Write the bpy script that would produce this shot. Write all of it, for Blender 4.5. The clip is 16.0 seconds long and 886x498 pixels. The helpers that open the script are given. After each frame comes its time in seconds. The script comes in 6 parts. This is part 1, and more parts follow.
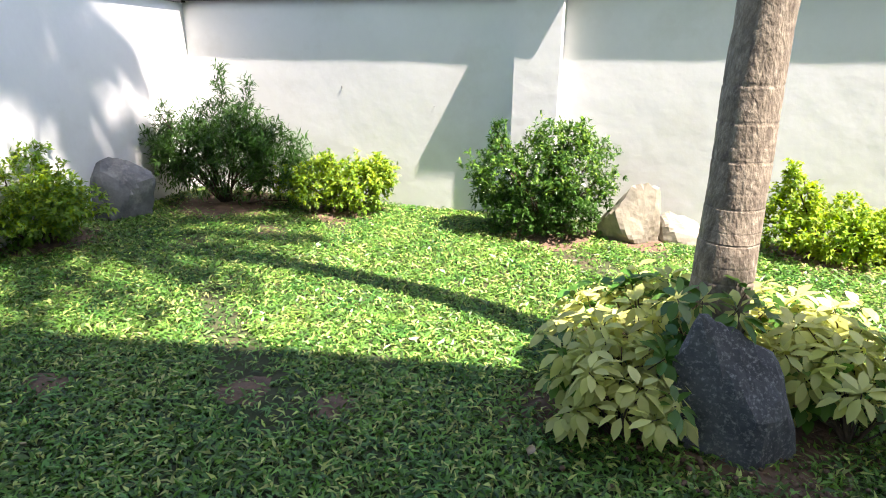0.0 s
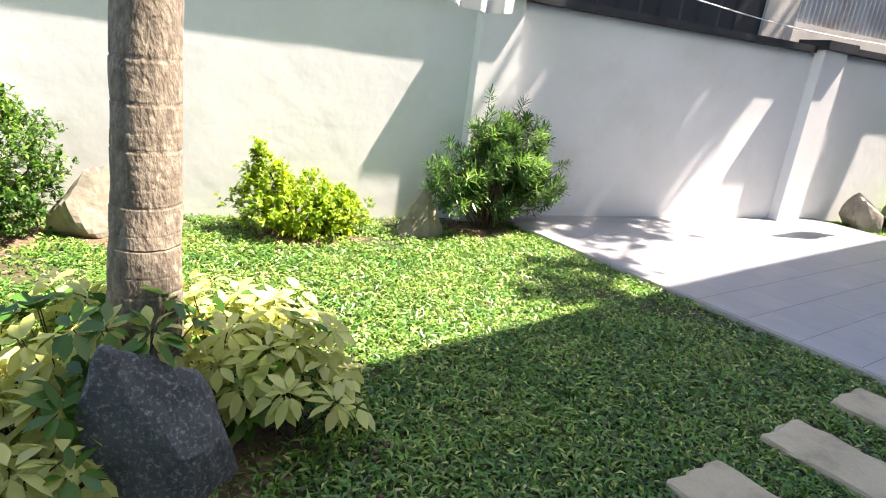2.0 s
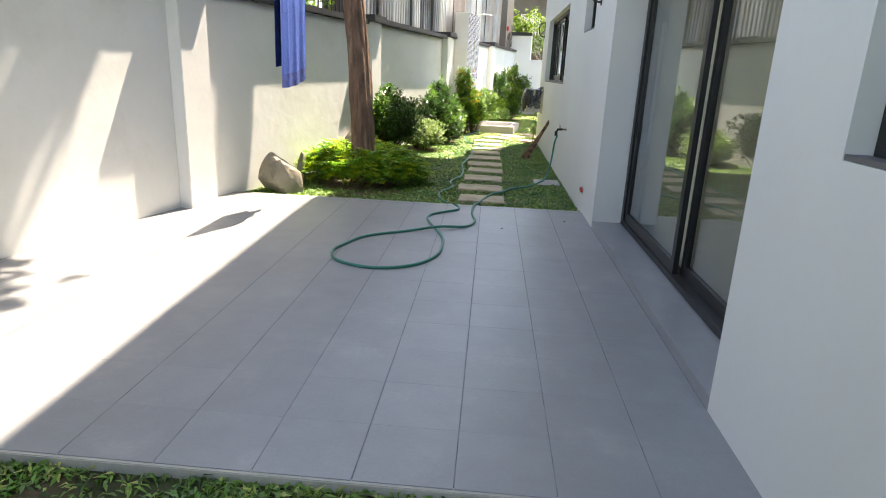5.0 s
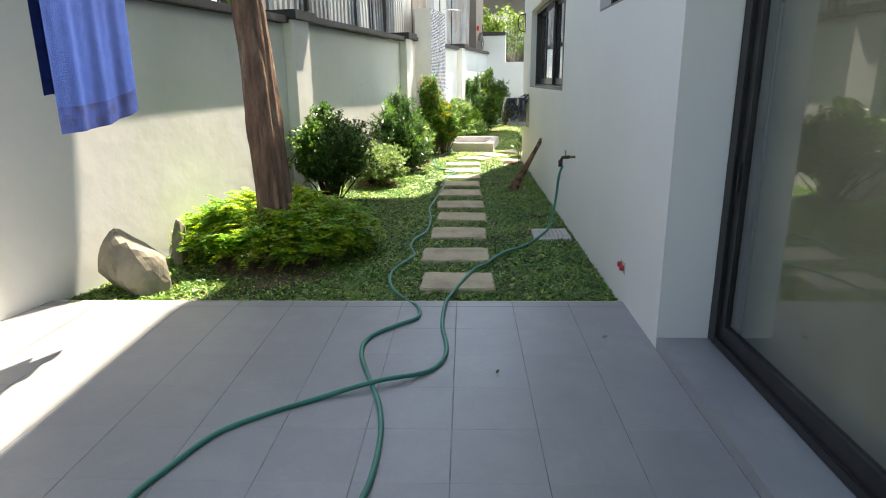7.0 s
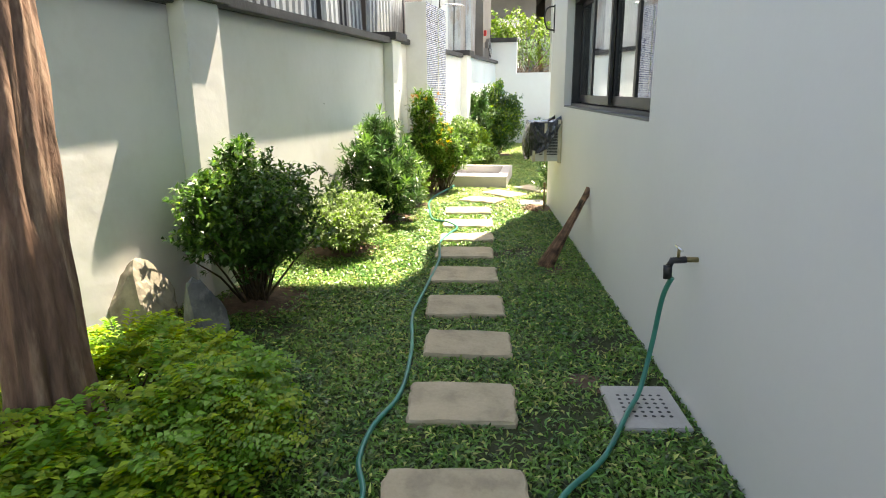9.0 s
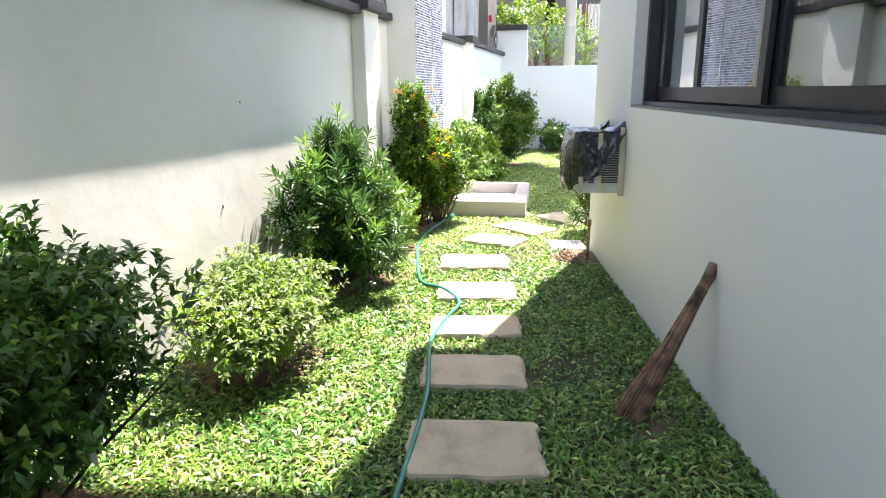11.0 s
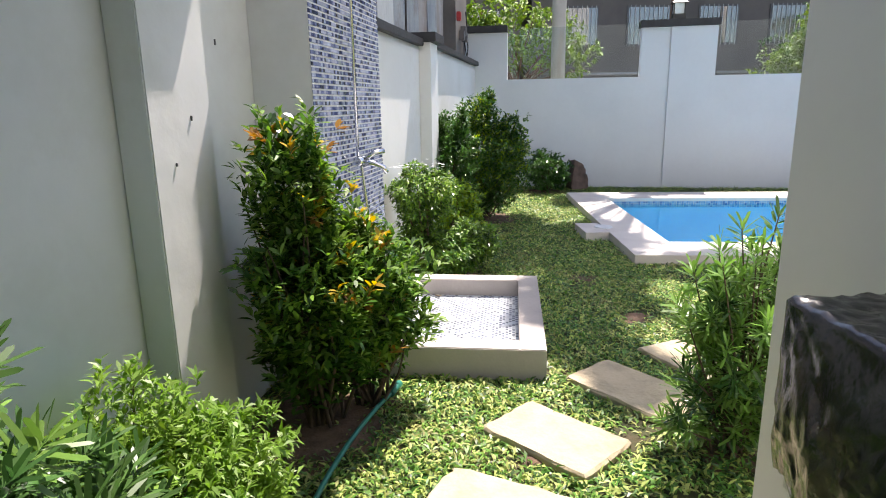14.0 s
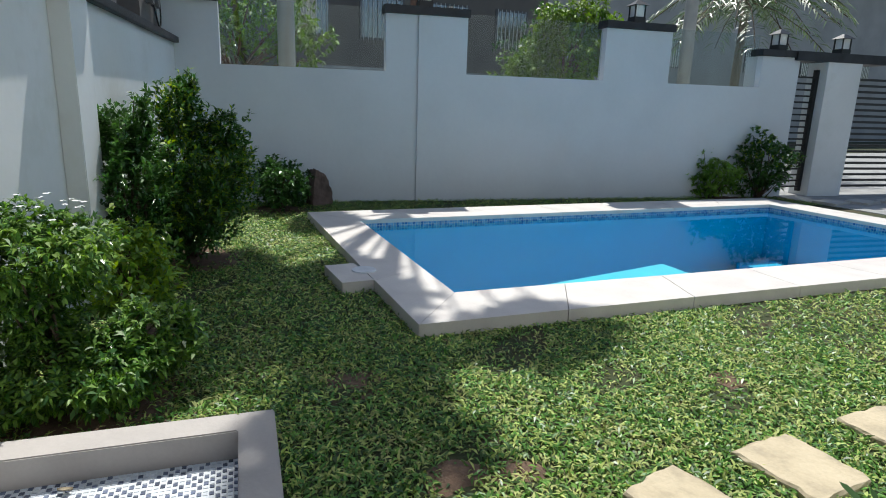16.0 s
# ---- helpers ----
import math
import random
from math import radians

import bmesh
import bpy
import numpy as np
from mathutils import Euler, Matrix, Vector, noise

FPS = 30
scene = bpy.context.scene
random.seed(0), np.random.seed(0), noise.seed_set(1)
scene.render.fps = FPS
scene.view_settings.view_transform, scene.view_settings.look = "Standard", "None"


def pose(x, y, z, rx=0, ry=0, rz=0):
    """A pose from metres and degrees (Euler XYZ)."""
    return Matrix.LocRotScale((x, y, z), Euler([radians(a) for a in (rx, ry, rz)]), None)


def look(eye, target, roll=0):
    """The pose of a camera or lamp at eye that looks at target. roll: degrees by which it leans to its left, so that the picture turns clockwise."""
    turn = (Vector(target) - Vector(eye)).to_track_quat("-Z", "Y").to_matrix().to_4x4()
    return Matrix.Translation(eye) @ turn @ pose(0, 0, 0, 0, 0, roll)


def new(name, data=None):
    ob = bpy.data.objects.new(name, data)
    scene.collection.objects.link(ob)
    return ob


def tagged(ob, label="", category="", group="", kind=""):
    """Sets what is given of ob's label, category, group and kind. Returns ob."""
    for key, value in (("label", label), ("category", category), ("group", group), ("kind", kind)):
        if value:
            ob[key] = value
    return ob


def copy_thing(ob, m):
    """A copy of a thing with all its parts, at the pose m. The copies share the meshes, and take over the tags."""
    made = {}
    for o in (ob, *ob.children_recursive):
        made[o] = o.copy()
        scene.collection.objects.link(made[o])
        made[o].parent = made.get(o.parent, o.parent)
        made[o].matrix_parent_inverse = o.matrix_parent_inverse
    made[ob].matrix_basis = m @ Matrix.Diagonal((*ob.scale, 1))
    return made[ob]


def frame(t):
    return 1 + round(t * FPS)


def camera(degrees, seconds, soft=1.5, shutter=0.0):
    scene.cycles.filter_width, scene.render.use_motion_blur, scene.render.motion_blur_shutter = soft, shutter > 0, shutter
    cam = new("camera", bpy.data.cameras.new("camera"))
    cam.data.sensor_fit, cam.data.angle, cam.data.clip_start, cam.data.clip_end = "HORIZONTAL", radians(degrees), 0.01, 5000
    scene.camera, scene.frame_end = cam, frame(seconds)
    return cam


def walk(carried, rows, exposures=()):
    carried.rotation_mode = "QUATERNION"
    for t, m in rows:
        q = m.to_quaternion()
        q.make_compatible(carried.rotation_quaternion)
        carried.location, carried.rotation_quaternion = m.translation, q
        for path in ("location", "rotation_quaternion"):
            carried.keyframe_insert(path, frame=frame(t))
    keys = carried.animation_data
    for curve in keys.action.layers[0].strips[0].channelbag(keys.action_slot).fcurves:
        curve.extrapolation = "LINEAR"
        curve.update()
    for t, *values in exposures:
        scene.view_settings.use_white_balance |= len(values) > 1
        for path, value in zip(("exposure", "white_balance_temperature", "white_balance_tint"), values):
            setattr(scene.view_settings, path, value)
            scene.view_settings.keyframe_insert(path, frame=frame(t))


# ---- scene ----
cam = camera(72.2, 16.0, soft=1.0)
PATH = [
    (0, (-0.379, 0.006, 1.588), (-0.594, 1.902, 0.989), 0.8),
    (0.5, (-0.246, 0.105, 1.592), (-0.289, 2.015, 0.998), 1.8),
    (1, (-0.072, 0.168, 1.601), (0.176, 2.062, 1.007), 3.3),
    (1.5, (0.088, 0.237, 1.609), (0.726, 2.038, 1.019), 5.0),
    (2, (0.225, 0.376, 1.621), (1.374, 1.902, 1.029), 7.2),
    (2.5, (0.369, 0.545, 1.622), (1.938, 1.626, 1.016), 8.7),
    (3, (0.589, 0.707, 1.597), (2.345, 1.432, 0.971), 8.9),
    (3.5, (0.971, 0.907, 1.605), (2.815, 1.365, 0.981), 8.6),
    (4, (1.421, 1.071, 1.616), (3.307, 1.325, 0.999), 7.2),
    (4.5, (2.029, 1.133, 1.587), (3.925, 1.338, 0.985), 5.5),
    (4.7, (2.267, 1.141, 1.589), (4.175, 1.307, 1.013), 4.3),
    (6.8, (5.371, 1.158, 1.607), (7.295, 1.231, 1.064), -0.7),
    (7, (5.692, 1.134, 1.619), (7.617, 1.209, 1.081), -0.7),
    (7.5, (6.527, 1.138, 1.641), (8.455, 1.22, 1.115), -1.0),
    (8, (7.386, 1.125, 1.642), (9.315, 1.21, 1.12), -1.0),
    (8.5, (8.19, 1.14, 1.657), (10.121, 1.218, 1.141), -0.6),
    (9, (8.998, 1.176, 1.681), (10.931, 1.26, 1.176), -0.5),
    (9.2, (9.31, 1.179, 1.671), (11.244, 1.261, 1.168), -0.4),
    (11.3, (12.304, 1.26, 1.615), (14.236, 1.342, 1.107), -0.6),
    (11.5, (12.55, 1.266, 1.651), (14.482, 1.344, 1.141), -0.5),
    (12, (13.297, 1.288, 1.678), (15.23, 1.358, 1.169), -0.8),
    (12.5, (13.993, 1.259, 1.686), (15.926, 1.323, 1.179), -0.8),
    (13, (14.704, 1.265, 1.707), (16.64, 1.325, 1.207), -1.0),
    (13.5, (15.425, 1.245, 1.71), (17.367, 1.294, 1.237), -1.1),
    (14, (16.091, 1.201, 1.721), (18.037, 1.178, 1.259), -0.9),
    (14.5, (16.735, 1.149, 1.714), (18.678, 1.019, 1.261), -0.8),
    (15, (17.361, 1.044, 1.698), (19.293, 0.797, 1.243), -0.4),
    (15.5, (17.959, 0.964, 1.735), (19.84, 0.454, 1.284), 0.6),
    (16, (18.517, 0.754, 1.719), (20.269, -0.089, 1.25), 1.8),
]
EXPOSURES = ((0.0, 2.12, 6850, 20), (1.5, 2.43, 7050, 22), (2.0, 2.26, 7150, 20), (2.5, 2.0, 7350, 19), (3.2, 1.99, 7700, 16), (4.5, 2.22, 8000, 14), (7.0, 2.02, 7800, 10), (8.0, 1.79, 8000, 11), (9.0, 2.27, 8100, 11), (11.5, 2.39, 6950, 20), (12.0, 1.94, 7050, 21), (12.5, 1.67, 7250, 19), (13.5, 1.38, 7050, 19), (14.5, 0.78, 6650, 15), (15.5, 0.29, 6300, 9), (16.0, 0.06, 6200, 7))
walk(cam, [(t, look(eye, target, roll)) for t, eye, target, roll in PATH], EXPOSURES)

# ---- world and sun ----
SUN_WAY = Vector((-0.495, 0.228, -1.0)).normalized()
world = bpy.data.worlds.new("sky")
scene.world = world
world.use_nodes = True
wn = world.node_tree.nodes
sky = wn.new("ShaderNodeTexSky")
sky.sky_type = "NISHITA"
sky.sun_disc = False
sky.sun_elevation = math.asin(-SUN_WAY.z)
sky.sun_rotation = math.atan2(-SUN_WAY.x, -SUN_WAY.y)
world.node_tree.links.new(sky.outputs[0], wn["Background"].inputs[0])
wn["Background"].inputs[1].default_value = 0.11
sun_data = bpy.data.lights.new("sun", "SUN")
sun_data.energy = 5.0
sun_data.angle = radians(0.6)
sun_data.color = (1.0, 0.95, 0.87)
sun = new("sun", sun_data)
sun.matrix_world = look(Vector((20, -8, 30)), Vector((20, -8, 30)) + SUN_WAY)


# ---- materials ----
def material(name, base, rough=0.7, var=0.15, scale=3.0, fine=60.0, bump=0.15, bump_scale=None, tint=None, metal=0.0, island=0.0, per_object=0.0, spec=0.5, translucent=0.0, stain=None, stain_scale=0.8, stretch=1.0):
    m = bpy.data.materials.new(name)
    m.use_nodes = True
    nt = m.node_tree
    n, l = nt.nodes, nt.links
    b = n["Principled BSDF"]
    b.inputs["Roughness"].default_value = rough
    b.inputs["Metallic"].default_value = metal
    b.inputs["Specular IOR Level"].default_value = spec
    co = n.new("ShaderNodeTexCoord")
    geo = n.new("ShaderNodeNewGeometry")
    where = geo.outputs["Position"]
    if stretch != 1.0:
        mp = n.new("ShaderNodeMapping")
        mp.inputs["Scale"].default_value = (1, 1, stretch)
        l.new(where, mp.inputs["Vector"])
        where = mp.outputs[0]
    big = n.new("ShaderNodeTexNoise")
    big.inputs["Scale"].default_value = scale
    big.inputs["Detail"].default_value = 5
    l.new(where, big.inputs["Vector"])
    small = n.new("ShaderNodeTexNoise")
    small.inputs["Scale"].default_value = fine
    small.inputs["Detail"].default_value = 3
    l.new(where, small.inputs["Vector"])
    mix = n.new("ShaderNodeMix")
    mix.data_type = "RGBA"
    other = tint if tint else tuple(c * (1 - 2.2 * var) for c in base)
    mix.inputs[6].default_value = (*base, 1)
    mix.inputs[7].default_value = (*other, 1)
    ramp = n.new("ShaderNodeMapRange")
    ramp.inputs[1].default_value, ramp.inputs[2].default_value = 0.35, 0.7
    l.new(big.outputs[0], ramp.inputs[0])
    l.new(ramp.outputs[0], mix.inputs[0])
    colour = mix.outputs[2]
    if stain:
        st = n.new("ShaderNodeTexNoise")
        st.inputs["Scale"].default_value = stain_scale
        st.inputs["Detail"].default_value = 8
        st.inputs["Roughness"].default_value = 0.65
        l.new(where, st.inputs["Vector"])
        sr = n.new("ShaderNodeMapRange")
        sr.inputs[1].default_value, sr.inputs[2].default_value = 0.52, 0.72
        l.new(st.outputs[0], sr.inputs[0])
        sm = n.new("ShaderNodeMix")
        sm.data_type = "RGBA"
        sm.inputs[7].default_value = (*stain, 1)
        l.new(sr.outputs[0], sm.inputs[0])
        l.new(colour, sm.inputs[6])
        colour = sm.outputs[2]
    hsv = n.new("ShaderNodeHueSaturation")
    val = n.new("ShaderNodeMath")
    val.operation = "MULTIPLY_ADD"
    val.inputs[1].default_value = var
    val.inputs[2].default_value = 1 - var / 2
    l.new(small.outputs[0], val.inputs[0])
    out_val = val.outputs[0]
    if island or per_object:
        a = n.new("ShaderNodeMath")
        a.operation = "MULTIPLY_ADD"
        if island:
            l.new(geo.outputs["Random Per Island"], a.inputs[0])
            amount = island
        else:
            info = n.new("ShaderNodeObjectInfo")
            l.new(info.outputs["Random"], a.inputs[0])
            amount = per_object
        a.inputs[1].default_value = amount
        a.inputs[2].default_value = 1 - amount / 2
        p = n.new("ShaderNodeMath")
        p.operation = "MULTIPLY"
        l.new(a.outputs[0], p.inputs[0])
        l.new(out_val, p.inputs[1])
        out_val = p.outputs[0]
    l.new(out_val, hsv.inputs["Value"])
    l.new(colour, hsv.inputs["Color"])
    l.new(hsv.outputs[0], b.inputs["Base Color"])
    if bump:
        bp = n.new("ShaderNodeBump")
        bp.inputs["Strength"].default_value = bump
        bp.inputs["Distance"].default_value = 0.01
        src = small
        if bump_scale:
            src = n.new("ShaderNodeTexNoise")
            src.inputs["Scale"].default_value = bump_scale
            src.inputs["Detail"].default_value = 6
            l.new(where, src.inputs["Vector"])
        l.new(src.outputs[0], bp.inputs["Height"])
        l.new(bp.outputs[0], b.inputs["Normal"])
    if translucent:
        tr = n.new("ShaderNodeBsdfTranslucent")
        bright = n.new("ShaderNodeHueSaturation")
        bright.inputs["Value"].default_value = 1.3
        bright.inputs["Saturation"].default_value = 1.1
        l.new(hsv.outputs[0], bright.inputs["Color"])
        l.new(bright.outputs[0], tr.inputs[0])
        ms = n.new("ShaderNodeMixShader")
        ms.inputs[0].default_value = translucent
        l.new(b.outputs[0], ms.inputs[1])
        l.new(tr.outputs[0], ms.inputs[2])
        l.new(ms.outputs[0], n["Material Output"].inputs[0])
    return m


def leaf(name, base, tint, island=0.7, rough=0.45, trans=0.3):
    return material(name, base, rough, 0.15, 2.5, 25, 0.0, tint=tint, island=island, translucent=trans, spec=0.45)


def glass(name, tint=(1, 1, 1), rough=0.0, clear=0.9, sheen=0.05):
    """Clear or tinted sheet glass; sheen is the share mirrored head-on, more at a slant."""
    m = bpy.data.materials.new(name)
    m.use_nodes = True
    n, l = m.node_tree.nodes, m.node_tree.links
    n.remove(n["Principled BSDF"])
    tr = n.new("ShaderNodeBsdfTransparent")
    tr.inputs[0].default_value = (*[c * clear for c in tint], 1)
    gl = n.new("ShaderNodeBsdfGlossy")
    gl.inputs["Roughness"].default_value = rough
    gl.inputs["Color"].default_value = (0.9, 0.95, 1, 1)
    lw = n.new("ShaderNodeLayerWeight")
    lw.inputs[0].default_value = 0.5
    pw = n.new("ShaderNodeMath")
    pw.operation = "POWER"
    pw.inputs[1].default_value = 4.0
    l.new(lw.outputs["Facing"], pw.inputs[0])
    ad = n.new("ShaderNodeMath")
    ad.operation = "MULTIPLY_ADD"
    ad.inputs[1].default_value = 1 - sheen
    ad.inputs[2].default_value = sheen
    l.new(pw.outputs[0], ad.inputs[0])
    mx = n.new("ShaderNodeMixShader")
    l.new(ad.outputs[0], mx.inputs[0])
    l.new(tr.outputs[0], mx.inputs[1])
    l.new(gl.outputs[0], mx.inputs[2])
    l.new(mx.outputs[0], n["Material Output"].inputs[0])
    return m


M_WALL = material("white_wall_paint", (0.735, 0.74, 0.74), 0.75, 0.05, 0.9, 14, 0.5, 5.0, tint=(0.67, 0.68, 0.67), stain=(0.64, 0.64, 0.615), stain_scale=1.3)
# the garden wall white, dimmed and blued for the shade on the street wall
M_STREETWALL = material("shaded_white_wall_paint", (0.62, 0.64, 0.665), 0.75, 0.05, 0.9, 14, 0.4, 5.0, tint=(0.57, 0.59, 0.615))
M_HOUSE = material("cream_house_paint", (0.73, 0.72, 0.69), 0.7, 0.03, 0.8, 20, 0.25, 7.0, tint=(0.69, 0.68, 0.65))
M_CAP = material("black_coping_paint", (0.03, 0.03, 0.035), 0.55, 0.3, 4, 40, 0.3)
M_TILE = material("grey_floor_tile", (0.265, 0.268, 0.275), 0.36, 0.12, 5, 70, 0.12, tint=(0.235, 0.238, 0.245), per_object=0.07, stain=(0.31, 0.31, 0.312), stain_scale=2.5)
M_GROUT = material("grey_grout", (0.235, 0.237, 0.241), 0.9, 0.2, 8, 80, 0.2)
M_STEP = material("beige_sandstone", (0.50, 0.42, 0.29), 0.85, 0.22, 5, 55, 0.9, 22, tint=(0.40, 0.33, 0.22), per_object=0.15, stain=(0.33, 0.28, 0.2), stain_scale=5)
M_SOIL = material("lawn_soil", (0.04, 0.042, 0.016), 0.95, 0.3, 6, 60, 0.8, 30, tint=(0.035, 0.055, 0.014), stain=(0.10, 0.062, 0.038), stain_scale=1.6)
M_EARTH = material("bare_brown_soil", (0.17, 0.105, 0.068), 0.95, 0.4, 12, 90, 1.0, 45, tint=(0.09, 0.058, 0.038))
M_GRASS = leaf("grass_blade", (0.058, 0.17, 0.028), (0.15, 0.275, 0.045), 1.3, 0.38, 0.24)
# dry blades, with a yellow-green brightened to imitate sunlit lawn as well
M_STRAW = leaf("dry_sunlit_grass_blade", (0.36, 0.47, 0.11), (0.40, 0.40, 0.15), 0.8, 0.6, 0.25)
M_ROCK = material("dark_grey_rock", (0.11, 0.115, 0.12), 0.8, 0.6, 7, 45, 1.0, 18, tint=(0.055, 0.058, 0.062), stain=(0.32, 0.325, 0.32), stain_scale=55)
M_ROCK_GREY = material("grey_rock", (0.20, 0.205, 0.21), 0.85, 0.4, 6, 45, 1.0, 14, tint=(0.11, 0.115, 0.12), stain=(0.32, 0.32, 0.31), stain_scale=8)
M_ROCK_TAN = material("tan_grey_rock", (0.30, 0.265, 0.20), 0.85, 0.4, 5, 40, 1.0, 12, tint=(0.18, 0.165, 0.13), stain=(0.13, 0.11, 0.08), stain_scale=4)
M_ROCK_BROWN = material("brown_rock", (0.16, 0.11, 0.09), 0.85, 0.3, 5, 40, 1.0, 12)
M_PALM = material("grey_brown_palm_bark", (0.24, 0.2, 0.145), 0.9, 0.9, 26, 90, 1.0, 60, tint=(0.115, 0.09, 0.066), stain=(0.35, 0.305, 0.23), stain_scale=34, stretch=0.5)
M_BARK = material("red_brown_bark", (0.22, 0.125, 0.085), 0.9, 0.7, 14, 80, 1.0, 40, tint=(0.085, 0.05, 0.035), stain=(0.34, 0.24, 0.17), stain_scale=9, stretch=0.12)
M_TWIG = material("brown_twig", (0.11, 0.075, 0.045), 0.85, 0.3, 10, 60, 0.4)
M_ALU = material("dark_bronze_aluminium", (0.025, 0.024, 0.025), 0.4, 0.2, 6, 60, 0.05, metal=0.2)
M_GREYFRAME = material("grey_sash_frame", (0.12, 0.12, 0.125), 0.45, 0.1, 6, 60, 0.05)
M_GLASS = glass("window_glass", (0.85, 0.85, 0.82), 0.0, 0.72, 0.2)
M_DOORGLASS = glass("patio_door_glass", (0.95, 0.94, 0.88), 0.0, 0.82, 0.09)
M_CLEAR = glass("clear_panel_glass", (0.95, 0.98, 0.97), 0.0, 0.93, 0.03)
M_ROOM = material("dim_room_plaster", (0.45, 0.40, 0.33), 0.8, 0.15, 2, 20, 0.1)
M_CURTAIN = material("pale_curtain_cloth", (0.62, 0.62, 0.6), 0.9, 0.1, 2, 40, 0.1)
M_HOSE = material("green_garden_hose", (0.03, 0.23, 0.17), 0.35, 0.15, 5, 60, 0.05)
M_BRASS = material("dull_brass", (0.35, 0.27, 0.13), 0.4, 0.2, 20, 80, 0.1, metal=0.8)
M_BLACK = material("black_plastic", (0.02, 0.02, 0.02), 0.45, 0.2, 10, 80, 0.1)
M_CHROME = material("chrome", (0.75, 0.76, 0.78), 0.15, 0.05, 10, 60, 0.0, metal=1.0)
M_BROOM = material("brown_broom_fibre", (0.34, 0.19, 0.115), 0.85, 0.4, 15, 90, 0.6, island=0.9)
M_TOWEL = material("blue_towel_terry", (0.014, 0.075, 0.38), 0.95, 0.25, 12, 160, 0.9, 180, tint=(0.01, 0.055, 0.3))
M_TOWEL_DK = material("navy_towel_border", (0.012, 0.05, 0.28), 0.95, 0.25, 12, 160, 0.7, 180)
M_CLOTH = material("white_cotton", (0.8, 0.8, 0.8), 0.95, 0.08, 6, 120, 0.3)
# brown stain colour stands in for light coming through the thin plastic
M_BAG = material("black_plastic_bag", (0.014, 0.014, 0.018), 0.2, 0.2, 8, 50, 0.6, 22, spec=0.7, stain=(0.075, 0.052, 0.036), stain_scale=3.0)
M_TAPE = material("beige_packing_tape", (0.55, 0.48, 0.34), 0.4, 0.1, 8, 60, 0.1)
M_ACBODY = material("white_ac_casing", (0.6, 0.6, 0.57), 0.5, 0.08, 8, 60, 0.05)
M_CONCRETE = material("pale_concrete", (0.48, 0.46, 0.42), 0.85, 0.15, 4, 60, 0.4, 30, tint=(0.40, 0.38, 0.35))
M_BASIN = material("taupe_concrete_kerb", (0.44, 0.40, 0.37), 0.7, 0.12, 4, 60, 0.25, 30, tint=(0.39, 0.355, 0.33))
M_MOSAIC = material("white_mosaic_bed", (0.68, 0.70, 0.72), 0.6, 0.08, 8, 80, 0.1)
M_DECK = material("pale_pool_coping_stone", (0.62, 0.58, 0.54), 0.65, 0.12, 3, 60, 0.2, 30, tint=(0.54, 0.50, 0.47), per_object=0.06)
M_POOL = material("pool_blue_plaster", (0.025, 0.47, 0.74), 0.6, 0.08, 1.5, 20, 0.1, tint=(0.018, 0.42, 0.69))
# pale aqua imitates the sunlit strip at the near pool edge
M_AQUA = material("sunlit_aqua_pool_plaster", (0.20, 0.74, 0.85), 0.6, 0.06, 2, 20, 0.1)
M_POOL_PALE = material("light_blue_pool_plaster", (0.045, 0.5, 0.75), 0.6, 0.06, 2, 20, 0.1)
M_ZINC = material("corrugated_zinc_sheet", (0.36, 0.38, 0.40), 0.42, 0.2, 2, 25, 0.1, metal=0.55, tint=(0.24, 0.26, 0.29), stain=(0.22, 0.15, 0.12), stain_scale=1.3)
M_BLACKSHEET = material("black_painted_sheet", (0.012, 0.013, 0.02), 0.5, 0.2, 2, 30, 0.05)
M_ASPHALT = material("light_road_concrete", (0.36, 0.36, 0.35), 0.9, 0.15, 2, 60, 0.4)
M_FACADE = material("grey_facade_render", (0.19, 0.17, 0.155), 0.85, 0.2, 0.8, 20, 0.2, tint=(0.12, 0.11, 0.105))
M_ROOF = material("dark_roof_sheet", (0.07, 0.045, 0.045), 0.6, 0.2, 3, 30, 0.2)
M_LAMPGLASS = material("frosted_lamp_pane", (0.75, 0.75, 0.72), 0.35, 0.05, 10, 60, 0.0)
M_RED = material("red_plastic", (0.45, 0.03, 0.03), 0.5, 0.1, 20, 80, 0.0)


def mosaic_material(name, white, pale, dark):
    """Glass mosaic: blues over a share of white tiles."""
    m = material(name, (0.10, 0.14, 0.27), 0.25, 0.1, 4, 60, 0.0)
    n, l = m.node_tree.nodes, m.node_tree.links
    geo = n.new("ShaderNodeNewGeometry")
    r = n.new("ShaderNodeValToRGB")
    r.color_ramp.interpolation = "CONSTANT"
    e = r.color_ramp.elements
    e[0].position, e[0].color = 0.0, (*pale, 1)
    e[1].position, e[1].color = white * 0.55, tuple(0.85 * c for c in pale) + (1,)
    for p, c in zip((white, white + (1 - white) * 0.35, white + (1 - white) * 0.7), dark):
        k = e.new(p)
        k.color = (*c, 1)
    l.new(geo.outputs["Random Per Island"], r.inputs[0])
    l.new(r.outputs[0], n["Principled BSDF"].inputs["Base Color"])
    return m


M_MOSAIC_WALL = mosaic_material("blue_glass_mosaic", 0.48, (0.36, 0.40, 0.54), ((0.045, 0.06, 0.16), (0.14, 0.17, 0.30), (0.02, 0.028, 0.08)))
M_WATERLINE = mosaic_material("pool_waterline_mosaic", 0.5, (0.22, 0.40, 0.60), ((0.06, 0.20, 0.42), (0.10, 0.28, 0.50), (0.04, 0.15, 0.34)))
M_TILE_PALE = material("white_glazed_mosaic", (0.66, 0.69, 0.73), 0.3, 0.1, 4, 60, 0.0, island=0.16)
M_TILE_DARK = material("slate_blue_mosaic", (0.11, 0.13, 0.19), 0.3, 0.1, 4, 60, 0.0, island=0.9)

